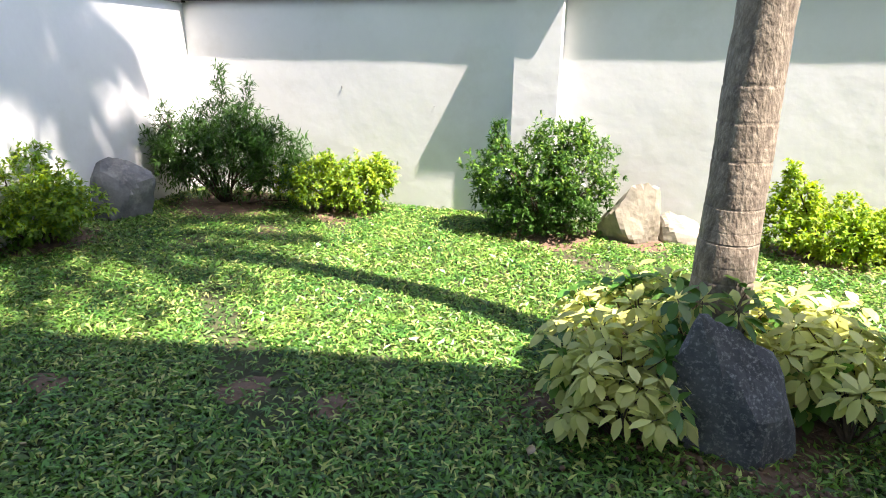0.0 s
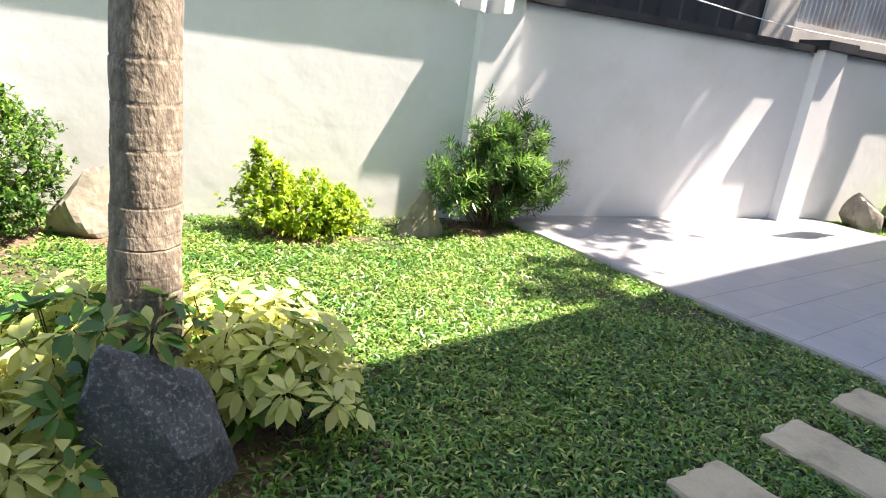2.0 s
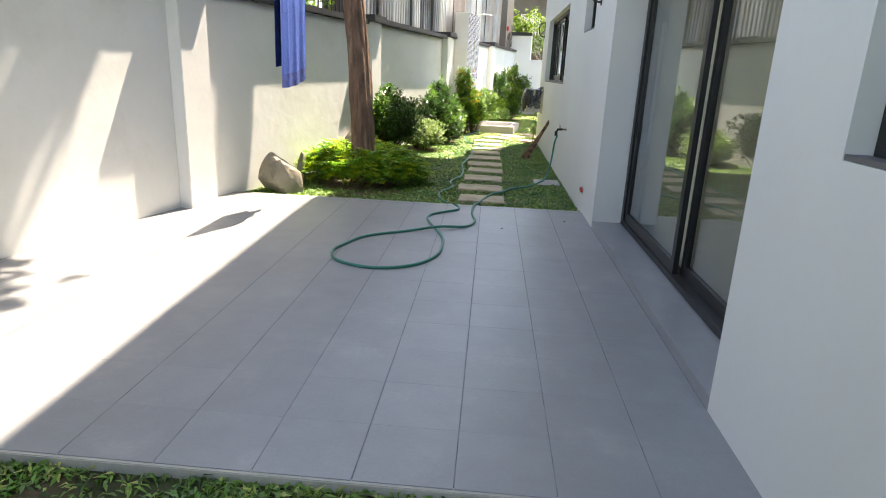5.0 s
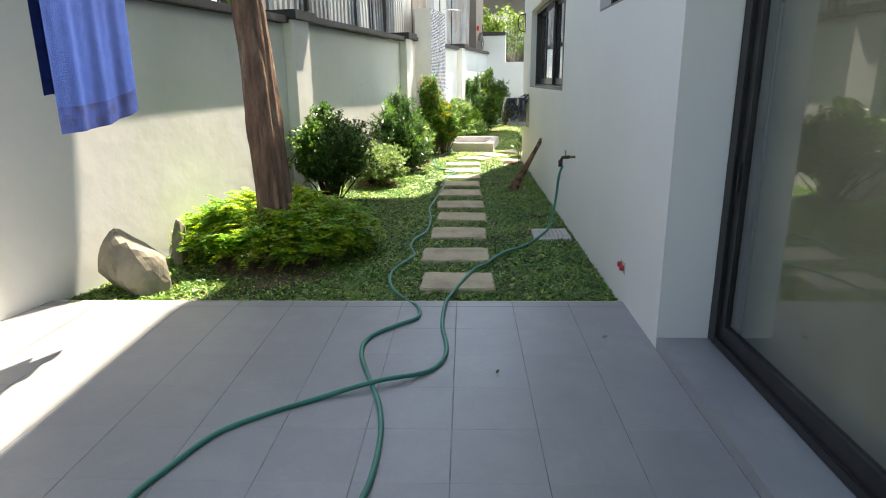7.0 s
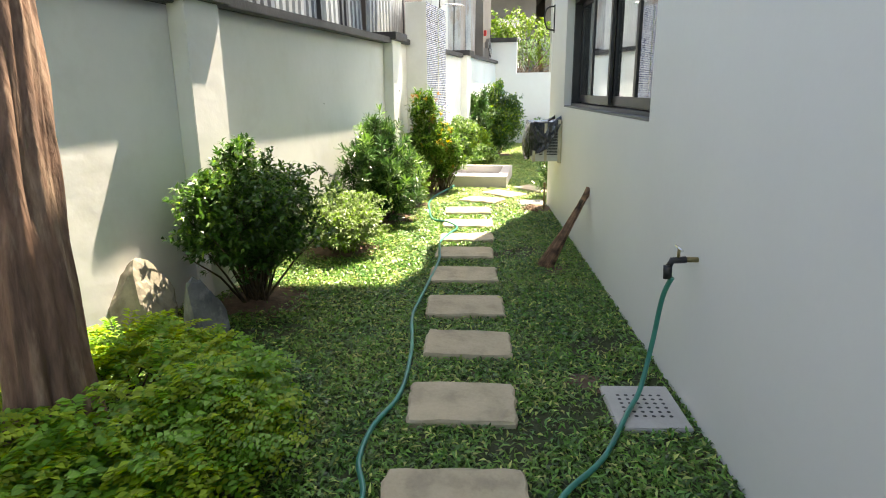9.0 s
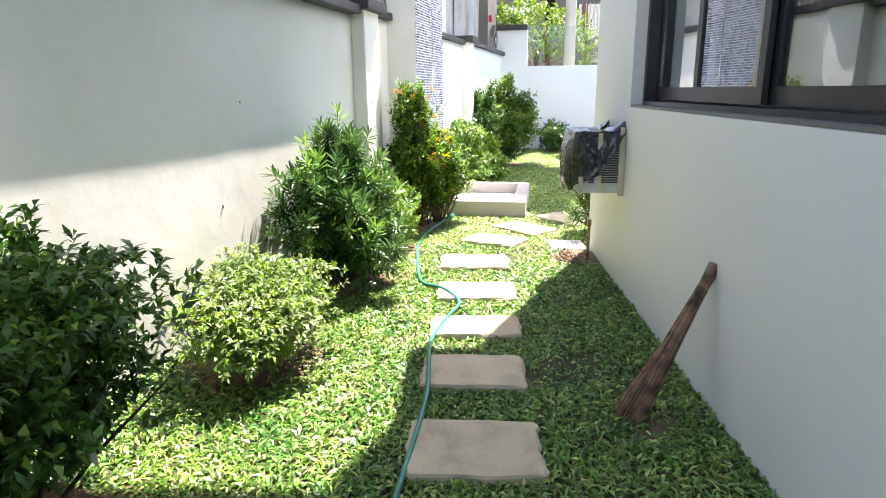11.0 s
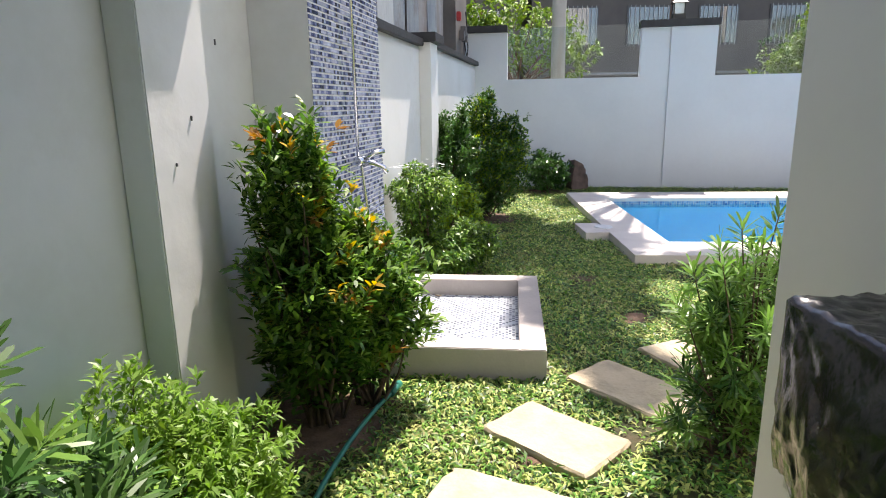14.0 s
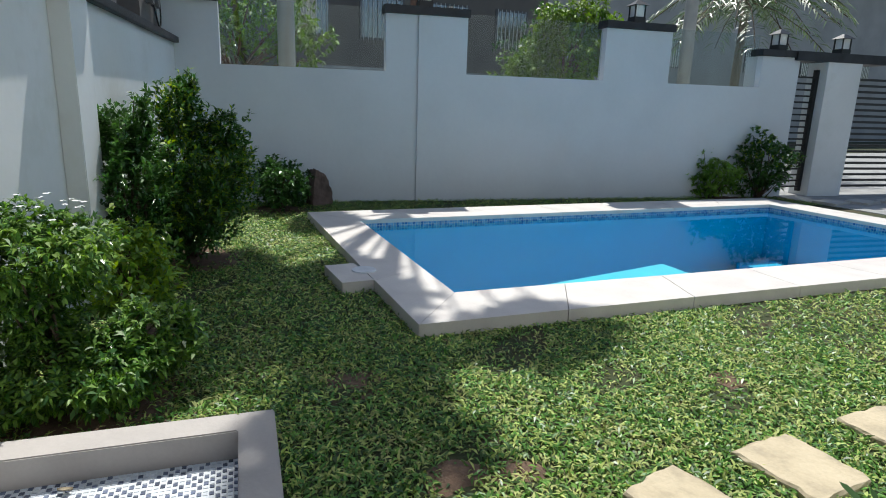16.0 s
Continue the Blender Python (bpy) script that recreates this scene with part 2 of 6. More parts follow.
water_m = bpy.data.materials.new("pool_water")
water_m.use_nodes = True
_n, _l = water_m.node_tree.nodes, water_m.node_tree.links
_n.remove(_n["Principled BSDF"])
_tr = _n.new("ShaderNodeBsdfTransparent")
_tr.inputs[0].default_value = (0.45, 0.93, 0.98, 1)
_gl = _n.new("ShaderNodeBsdfGlossy")
_gl.inputs["Roughness"].default_value = 0.02
_fr = _n.new("ShaderNodeFresnel")
_fr.inputs[0].default_value = 1.33
_mx = _n.new("ShaderNodeMixShader")
_bp = _n.new("ShaderNodeBump")
_bp.inputs["Strength"].default_value = 0.12
_bp.inputs["Distance"].default_value = 0.02
_nz = _n.new("ShaderNodeTexNoise")
_nz.inputs["Scale"].default_value = 3.0
_l.new(_nz.outputs[0], _bp.inputs["Height"])
_l.new(_bp.outputs[0], _gl.inputs["Normal"])
_l.new(_bp.outputs[0], _fr.inputs["Normal"])
_half = _n.new("ShaderNodeMath")
_half.operation = "MULTIPLY"
_half.inputs[1].default_value = 0.32
_l.new(_fr.outputs[0], _half.inputs[0])
_l.new(_half.outputs[0], _mx.inputs[0])
_l.new(_tr.outputs[0], _mx.inputs[1])
_l.new(_gl.outputs[0], _mx.inputs[2])
_l.new(_mx.outputs[0], _n["Material Output"].inputs[0])
M_WATER = water_m


# ---- building helpers ----
def part(name, bm, mat, parent=None, label=""):
    """Link a bmesh as one mesh object, under a parent if one is given."""
    me = bpy.data.meshes.new(name)
    bmesh.ops.recalc_face_normals(bm, faces=bm.faces)
    bm.to_mesh(me)
    bm.free()
    me.materials.append(mat)
    ob = new(name, me)
    if parent:
        ob.parent = parent
    if label:
        ob["label"] = label
    return ob


def thing(name, label, category, group="", kind="", at=None):
    ob = new(name)
    ob.empty_display_size = 0.1
    if at is not None:
        ob.matrix_world = at
    return tagged(ob, label, category, group, kind)


def add_box(bm, c, s, turn=0.0, bevel=0.0, m=None):
    mat = pose(*c, 0, 0, turn) @ Matrix.Diagonal((*s, 1))
    if m is not None:
        mat = m @ mat
    made = bmesh.ops.create_cube(bm, size=1, matrix=mat)
    if bevel:
        vs = set(made["verts"])
        es = [e for e in bm.edges if e.verts[0] in vs and e.verts[1] in vs]
        bmesh.ops.bevel(bm, geom=es, offset=bevel, segments=2, affect="EDGES", clamp_overlap=True)


def box(name, c, s, mat, parent=None, label="", turn=0.0, bevel=0.0):
    bm = bmesh.new()
    add_box(bm, c, s, turn, bevel)
    return part(name, bm, mat, parent, label)


def span(name, lo, hi, mat, parent=None, label="", bevel=0.0):
    c = [(a + b) / 2 for a, b in zip(lo, hi)]
    return box(name, c, [b - a for a, b in zip(lo, hi)], mat, parent, label, 0.0, bevel)


def tube_bm(bm, points, radius, sides=8, closed_ends=True):
    """A tube along points; radius is one number or one for each point."""
    pts = [Vector(p) for p in points]
    rad = radius if isinstance(radius, (list, tuple)) else [radius] * len(pts)
    rings = []
    up = Vector((0.3, 0.2, 1)).normalized()
    for i, p in enumerate(pts):
        d = (pts[min(i + 1, len(pts) - 1)] - pts[max(i - 1, 0)]).normalized()
        a = d.cross(up)
        if a.length < 0.05:
            a = d.cross(Vector((1, 0, 0)))
        a.normalize()
        b = d.cross(a)
        rings.append([bm.verts.new(p + (a * math.cos(2 * math.pi * k / sides) + b * math.sin(2 * math.pi * k / sides)) * rad[i]) for k in range(sides)])
    for r, q in zip(rings, rings[1:]):
        for k in range(sides):
            f = bm.faces.new((r[k], r[(k + 1) % sides], q[(k + 1) % sides], q[k]))
            f.smooth = True
    if closed_ends:
        bm.faces.new(rings[0])
        bm.faces.new(rings[-1])


def tube(name, points, radius, mat, parent=None, label="", sides=8):
    bm = bmesh.new()
    tube_bm(bm, points, radius, sides)
    return part(name, bm, mat, parent, label)


def smooth_line(points, steps=6):
    """A Catmull-Rom line through points."""
    p = [Vector(q) for q in points]
    p = [p[0]] + p + [p[-1]]
    out = []
    for i in range(1, len(p) - 2):
        for k in range(steps):
            t = k / steps
            out.append(0.5 * ((2 * p[i]) + (p[i + 1] - p[i - 1]) * t + (2 * p[i - 1] - 5 * p[i] + 4 * p[i + 1] - p[i + 2]) * t * t + (3 * p[i] - p[i - 1] - 3 * p[i + 1] + p[i + 2]) * t ** 3))
    out.append(p[-2])
    return out


def quads(name, verts, mat, parent=None, label="", per=4):
    """One mesh of loose faces, each of per vertices in a row of verts."""
    v = np.asarray(verts, dtype=np.float32).reshape(-1, 3)
    n = len(v) // per
    me = bpy.data.meshes.new(name)
    me.vertices.add(len(v))
    me.vertices.foreach_set("co", v.ravel())
    me.loops.add(n * per)
    me.loops.foreach_set("vertex_index", np.arange(n * per, dtype=np.int32))
    me.polygons.add(n)
    me.polygons.foreach_set("loop_start", np.arange(0, n * per, per, dtype=np.int32))
    me.polygons.foreach_set("loop_total", np.full(n, per, dtype=np.int32))
    me.update(calc_edges=True)
    me.materials.append(mat)
    ob = new(name, me)
    if parent:
        ob.parent = parent
    if label:
        ob["label"] = label
    return ob


def unit(a):
    return a / np.maximum(np.linalg.norm(a, axis=-1, keepdims=True), 1e-6)


def leaves(rng, pos, way, length, width, fold=0.35, bend=0.25):
    """Folded pointed leaves: six corners each, two quads along the midrib share it, given as pairs of quads."""
    n = len(pos)
    side = unit(np.cross(way, np.array([0, 0, 1.0]) + rng.normal(0, 0.35, (n, 3))))
    nor = unit(np.cross(side, way))
    L = (length * rng.uniform(0.7, 1.2, n))[:, None]
    W = (width * rng.uniform(0.75, 1.2, n))[:, None]
    base = pos
    mid = pos + way * L * 0.5 - nor * 0 * L
    tip = pos + way * L - nor * L * bend
    left = mid + side * W * 0.5 + nor * W * fold
    right = mid - side * W * 0.5 + nor * W * fold
    return np.stack([base, left, tip, right], 1)


def broad_leaves(rng, pos, way, length, width, fold=0.25, bend=0.3):
    n = len(pos)
    side = unit(np.cross(way, np.array([0, 0, 1.0]) + rng.normal(0, 0.25, (n, 3))))
    nor = unit(np.cross(side, way))
    L = (length * rng.uniform(0.7, 1.2, n))[:, None]
    W = (width * rng.uniform(0.8, 1.2, n))[:, None]
    r = [pos + way * L * t - nor * L * bend * t * t for t in (0, 0.4, 0.75, 1.0)]
    l1, l2 = r[1] + side * W * 0.5 + nor * W * fold * 0.5, r[2] + side * W * 0.42 + nor * W * fold * 0.4
    q1, q2 = r[1] - side * W * 0.5 + nor * W * fold * 0.5, r[2] - side * W * 0.42 + nor * W * fold * 0.4
    return np.stack([r[0], l1, l2, r[3], q2, q1], 1)


def twig_points(rng, blobs, n, hollow=0.45, floor=0.03):
    """Points in the outer parts of lumpy blobs (x, y, z, rx, ry, rz), with their outward ways."""
    b = np.array(blobs, dtype=float)
    area = b[:, 3] * b[:, 4] + b[:, 4] * b[:, 5] + b[:, 3] * b[:, 5]
    pick = rng.choice(len(b), n, p=area / area.sum())
    d = unit(rng.normal(0, 1, (n, 3)))
    lump = 1 + 0.16 * np.sin(d[:, 0] * 5 + pick) + 0.14 * np.sin(d[:, 1] * 6 + 2 * pick) + 0.12 * np.sin(d[:, 2] * 7 + 3 * pick) + rng.normal(0, 0.05, n)
    r = (hollow + (1 - hollow) * rng.random(n) ** 0.6) * lump
    p = b[pick, :3] + d * r[:, None] * b[pick, 3:]
    keep = p[:, 2] > floor
    return p[keep], unit(d / b[pick, 3:] * b[pick, 3:].mean(1, keepdims=True))[keep]


def whorls(rng, p, d, per, up=0.5, spread=0.9, along=0.05):
    """Leaf places and ways round each twig end."""
    axis = unit(d * 0.7 + np.array([0, 0, up]) + rng.normal(0, 0.25, p.shape))
    axis, pos = np.repeat(axis, per, 0), np.repeat(p, per, 0)
    n = len(pos)
    perp = unit(np.cross(axis, rng.normal(0, 1, (n, 3))))
    s = (spread * rng.uniform(0.6, 1.2, n))[:, None]
    way = unit(axis * np.cos(s) + perp * np.sin(s))
    return pos + axis * rng.uniform(-1, 0.3, (n, 1)) * along, way


def stems(rng, base, p, count, r0=0.012):
    bm = bmesh.new()
    for i in range(min(count, len(p))):
        q = Vector(p[i])
        b = Vector(base) + Vector((rng.normal(0, 0.04), rng.normal(0, 0.04), 0))
        mid = b.lerp(q, 0.5) + Vector((rng.normal(0, 0.04), rng.normal(0, 0.04), 0.04))
        tube_bm(bm, [b - Vector((0, 0, 0.05)), mid, q], [r0, r0 * 0.7, r0 * 0.3], 5, False)
    return bm


def shrub(name, label, x, y, blobs, twigs, per, L, W, mat, seed, up=0.5, spread=0.9, along=0.05, hollow=0.45, broad=False, stem_count=26, category="shrub", group="", extra=None, bend=0.25):
    """A shrub: stems and one mesh of leaves. Blobs are given from its base; extra: a second leaf colour as (material, share, lowest z)."""
    rng = np.random.default_rng(seed)
    t = thing(name, label, category, group, at=pose(x, y, 0))
    p, d = twig_points(rng, blobs, twigs, hollow)
    pos, way = whorls(rng, p, d, per, up, spread, along)
    make = broad_leaves if broad else leaves
    q = make(rng, pos, way, L, W, bend=bend)
    k = 6 if broad else 4
    if extra:
        mat2, share, low = extra
        sel = (rng.random(len(q)) < share) & (pos[:, 2] > low)
        quads("new_leaves", q[sel], mat2, t, "", k)
        q = q[~sel]
    quads("leaves", q, mat, t, "", k)
    part("stem", stems(rng, (0, 0, 0), p, stem_count), M_TWIG, t)
    return t


def rosettes(rng, p, d, per, L, W, up=0.6, shoot=0.1):
    """Stiff strap leaves set spirally round each shoot tip, wide below and steep at the top."""
    axis = unit(d * 0.75 + np.array([0, 0, up]) + rng.normal(0, 0.22, p.shape))
    n = len(p)
    ref = unit(np.cross(axis, rng.normal(0, 1, (n, 3))))
    ref2 = np.cross(axis, ref)
    k = np.tile(np.arange(per), n)
    f = k / (per - 1)
    ph = k * 2.39996 + rng.normal(0, 0.15, n * per)
    open_a = 1.5 - 1.0 * f + rng.normal(0, 0.13, n * per)
    a, r, q = (np.repeat(v, per, 0) for v in (axis, ref, ref2))
    out = r * np.cos(ph)[:, None] + q * np.sin(ph)[:, None]
    way = unit(a * np.cos(open_a)[:, None] + out * np.sin(open_a)[:, None])
    pos = np.repeat(p, per, 0) + a * ((f - 1) * shoot)[:, None]
    m = n * per
    side = unit(np.cross(way, np.array([0, 0, 1.0]) + rng.normal(0, 0.3, (m, 3))))
    nor = unit(np.cross(side, way))
    ll, ww = (L * rng.uniform(0.7, 1.15, m))[:, None], (W * rng.uniform(0.85, 1.15, m))[:, None]
    r = [pos + way * ll * t - nor * ll * 0.08 * t * t for t in (0, 0.35, 0.88, 1.0)]
    rim = lambda c, w, s: c + side * ww * w * s + nor * ww * 0.12
    return np.stack([r[0], rim(r[1], 0.48, 1), rim(r[2], 0.4, 1), r[3], rim(r[2], 0.4, -1), rim(r[1], 0.48, -1)], 1)


def rosette_shrub(name, label, x, y, blobs, heads, per, L, W, mat, seed, up=0.6, shoot=0.1, hollow=0.62, stem_count=60, extra=None, strays=()):
    """A shrub of long shoots, each ending in a rosette of narrow leaves. strays: single shoots that stand clear of the crown."""
    rng = np.random.default_rng(seed)
    t = thing(name, label, "shrub", at=pose(x, y, 0))
    p, d = twig_points(rng, blobs, heads, hollow)
    if strays:
        p = np.concatenate([np.array(strays, dtype=float), p])
        mid = np.array(blobs)[:, :3].mean(0)
        d = np.concatenate([unit(np.array(strays, dtype=float) - mid), d])
    q = rosettes(rng, p, d, per, L, W, up, shoot)
    if extra:
        sel = np.repeat(rng.random(len(p)) < extra[1], per)
        quads("young_leaves", q[sel], extra[0], t, "", 6)
        q = q[~sel]
    quads("leaves", q, mat, t, "", 6)
    part("stem", stems(rng, (0, 0, 0), p, stem_count, 0.009), M_TWIG, t)
    return t


def rock(name, label, x, y, size, mat, seed, turn=0.0, lean=(0, 0), sharp=0.5, z=-0.05, group="rocks", taper=0.2):
    rng = np.random.default_rng(seed)
    bm = bmesh.new()
    bmesh.ops.create_icosphere(bm, subdivisions=4, radius=1.0)
    planes = [(Vector(unit(rng.normal(0, 1, 3))), rng.uniform(0.42, 0.8)) for _ in range(int(9 + sharp * 8))]
    off = Vector(rng.uniform(-9, 9, 3))
    for v in bm.verts:
        d = v.co.normalized()
        r = 1.0
        for nrm, h in planes:
            c = d.dot(nrm)
            if c > 0.05:
                r = min(r, h / c)
        r *= 1 + 0.05 * noise.noise(d * 3 + off) + 0.03 * noise.noise(d * 9 + off)
        v.co = d * r
        v.co.z = max(v.co.z, -0.3)
        k = 1 - taper * (v.co.z + 1) / 2
        v.co.x, v.co.y = v.co.x * k, v.co.y * k
        v.co.x += lean[0] * v.co.z
        v.co.y += lean[1] * v.co.z
    sx, sy, sz = size
    wide = max(max(abs(v.co.x), abs(v.co.y)) for v in bm.verts)
    sx, sy = sx * 0.85 / wide, sy * 0.85 / wide
    lo = min(v.co.z for v in bm.verts)
    hi = max(v.co.z for v in bm.verts)
    for v in bm.verts:
        v.co = Vector((v.co.x * sx, v.co.y * sy, (v.co.z - lo) / (hi - lo) * sz))
    for f in bm.faces:
        f.smooth = False
    ob = part(name, bm, mat)
    ob.matrix_world = pose(x, y, z, 0, 0, turn)
    return tagged(ob, label, "rock", group)


# ---- ground ----
POOL = [(23.04, -1.545), (26.42, -1.765), (25.79, -9.255), (22.32, -9.255)]
bm = bmesh.new()
inner = [bm.verts.new((x, y, 0)) for x, y in POOL]
outer = [bm.verts.new((x, y, 0)) for x, y in ((-400, 400), (400, 400), (400, -400), (-400, -400))]
for i in range(4):
    bm.faces.new((inner[i], inner[(i + 1) % 4], outer[(i + 1) % 4], outer[i]))
ground = tagged(part("ground", bm, M_SOIL), "brown garden soil under the lawn", "ground", kind="structure")

# ---- boundary wall at the back, running obliquely ----
WALL_TURN = math.degrees(math.atan(-0.2035))


def wall_at(x, front=0.0, z=0.0):
    return Vector((x - 0.1994 * front, 6.256 - 0.2035 * x - 0.98 * front, z))


def wall_top(x):
    return 2.2 + 0.0105 * x


def wall_box(name, x0, x1, front, back, z0, z1, mat, parent, label="", bevel=0.0):
    a, b = wall_at(x0), wall_at(x1)
    c = (a + b) / 2
    n = Vector((-0.1994, -0.98, 0))
    c = c + n * (front - back) / 2
    return box(name, (c.x, c.y, (z0 + z1) / 2), ((b - a).length, front + back, z1 - z0), mat, parent, label, WALL_TURN, bevel)


def wall_panel(x0, x1, thick, z0, z1, parent):
    """One bay of rendered wall, its face slightly uneven."""
    bm = bmesh.new()
    nu, nv = max(2, int((x1 - x0) / 0.1)), int((z1 - z0) / 0.1)
    rows = []
    for i in range(nu + 1):
        x = x0 + (x1 - x0) * i / nu
        col = []
        for j in range(nv + 1):
            z = z0 + (z1 - z0) * j / nv
            q = Vector((x, z, 3.7))
            col.append(bm.verts.new(wall_at(x, 0.0045 * noise.noise(q * 0.9) + 0.0022 * noise.noise(q * 2.6), z)))
        rows.append(col)
    for i in range(nu):
        for j in range(nv):
            bm.faces.new((rows[i][j], rows[i + 1][j], rows[i + 1][j + 1], rows[i][j + 1])).smooth = True
    b = [bm.verts.new(wall_at(x, -thick, z)) for x, z in ((x0, z0), (x1, z0), (x1, z1), (x0, z1))]
    bm.faces.new(b[::-1])
    bm.faces.new([c[-1] for c in rows] + [b[2], b[3]])
    bm.faces.new(rows[0][::-1] + [b[0], b[3]])
    bm.faces.new(rows[-1] + [b[2], b[1]])
    return part("wall_panel", bm, M_WALL, parent)


PILASTERS = [-0.17, 4.3, 9.1, 14.0, 18.81, 24.22]
wall_back = thing("wall_back", "white painted garden wall with pilasters and black coping", "wall", kind="structure")
edges = [-4.35] + PILASTERS + [29.3]
for i, (a, b) in enumerate(zip(edges, edges[1:])):
    top = wall_top((a + b) / 2)
    wall_panel(a, b, 0.15, -0.2, top, wall_back)
    lo, hi = (a + 0.28 if i else a), (b - 0.28 if i < len(edges) - 2 else b)
    wall_box("coping", lo, hi, 0.125 if i == 3 else 0.15 if i == 4 else 0.08, 0.22, top, top + 0.085, M_CAP, wall_back, "", 0.006)
for x in PILASTERS:
    top = max(wall_top(x - 2.4), wall_top(x + 2.4))
    wall_box("pilaster", x - 0.22, x + 0.22, 0.15, 0.0, -0.2, top, M_WALL, wall_back, "", 0.006)
    wall_box("coping", x - 0.29, x + 0.29, 0.23, 0.22, top - 0.002, top + 0.11, M_CAP, wall_back, "", 0.006)

# small chips and nail marks in the paint
for k, (x, front, z) in enumerate([(18.73, 0.15, 1.49), (18.87, 0.15, 1.68), (19.37, 0.00, 2.05), (16.42, 0.00, 1.54), (16.09, 0.00, 0.83), (-2.28, 0.00, 1.27), (-1.23, 0.00, 1.10), (-3.48, 0.00, 1.00)]):
    c = wall_at(x, front + 0.004, z)
    box("paint_chip", c, (0.005, 0.008, 0.014 + 0.008 * (k % 3)), M_GREYFRAME, wall_back, "dark chip in the paint", WALL_TURN)

# left boundary wall
wall_left = thing("wall_left", "white painted side garden wall in dappled sun", "wall", kind="structure")
LA, LB = wall_at(-4.25), Vector((-5.75, -4.0, 0))
mid = (LA + LB) / 2
ang = math.degrees(math.atan2(LB.y - LA.y, LB.x - LA.x))
box("wall_panel", (mid.x - 0.075, mid.y, 0.98), ((LB - LA).length + 0.1, 0.15, 2.36), M_WALL, wall_left, "", ang)
box("coping", (mid.x - 0.075, mid.y, 2.2), ((LB - LA).length + 0.1, 0.25, 0.085), M_CAP, wall_left, "", ang)

# ---- house ----
house = thing("house", "cream painted house wall with bronze sliding doors", "house", kind="structure")
HT = 8.0


def wall_piece(x0, x1, z0, z1, y0=-0.22, y1=0.0, mat=M_HOUSE):
    return span("house_wall", (x0, y0, z0), (x1, y1, z1), mat, house)


X_END = 18.13
# near window
NW = (2.75, 4.72, 1.37, 2.55)
# door recess
DR = (5.38, 9.08, 0.12, 2.62)
HW = (10.35, 11.22, 2.15, 2.75)
LW = (13.1, 16.8, 1.47, 2.72)
wall_piece(1.2, NW[0], -0.2, HT)
wall_piece(NW[0], NW[1], -0.2, NW[2])
wall_piece(NW[0], NW[1], NW[3], HT)
wall_piece(NW[1], DR[0], -0.2, HT, -0.30)
wall_piece(DR[0], DR[1], DR[3], HT, -0.30)
wall_piece(DR[1], HW[0], -0.2, HT, -0.30)
wall_piece(HW[0], HW[1], -0.2, HW[2])
wall_piece(HW[0], HW[1], HW[3], HT)
wall_piece(HW[1], LW[0], -0.2, HT)
wall_piece(LW[0], LW[1], -0.2, LW[2])
wall_piece(LW[0], LW[1], LW[3], HT)
wall_piece(LW[1], X_END, -0.2, HT)
span("house_wall", (X_END - 0.2, -9.0, -0.2), (X_END, -0.22, HT), M_HOUSE, house)
span("house_wall", (1.2, -3.2, -0.2), (1.4, -0.22, HT), M_HOUSE, house)
span("house_wall", (-9.0, -3.4, -0.2), (1.4, -3.2, HT), M_HOUSE, house)
span("house_wall", (1.4, -5.2, -0.2), (X_END - 0.2, -5.0, HT), M_ROOM, house)
span("room_floor", (1.4, -5.0, 0.02), (X_END - 0.2, -0.3, 0.1), M_ROOM, house)
span("room_ceiling", (1.4, -5.0, 2.9), (X_END - 0.2, -0.3, 3.0), M_ROOM, house)
roof = thing("roof", "flat concrete eaves of the house", "roof", kind="structure")
EAVE_LINE = [(-9.0, 1.12), (2.5, 1.12), (4.2, 1.05), (5.6, 1.03), (6.8, 1.12), (8.0, 1.2), (10.3, 1.3), (13.7, 1.4), (14.3, 1.27), (18.04, 1.27)]
bm = bmesh.new()
outline = EAVE_LINE + [(18.04, -9.2), (-9.0, -9.2)]
lower, upper = ([bm.verts.new((x, y, z)) for x, y in outline] for z in (8.0, 8.2))
bm.faces.new(lower)
bm.faces.new(upper)
for k in range(len(outline)):
    bm.faces.new((lower[k], lower[k - 1], upper[k - 1], upper[k]))
part("roof_slab", bm, M_HOUSE, roof)
span("eave", (12.0, 0.0, 5.2), (18.1, 0.42, 5.32), M_HOUSE, roof)


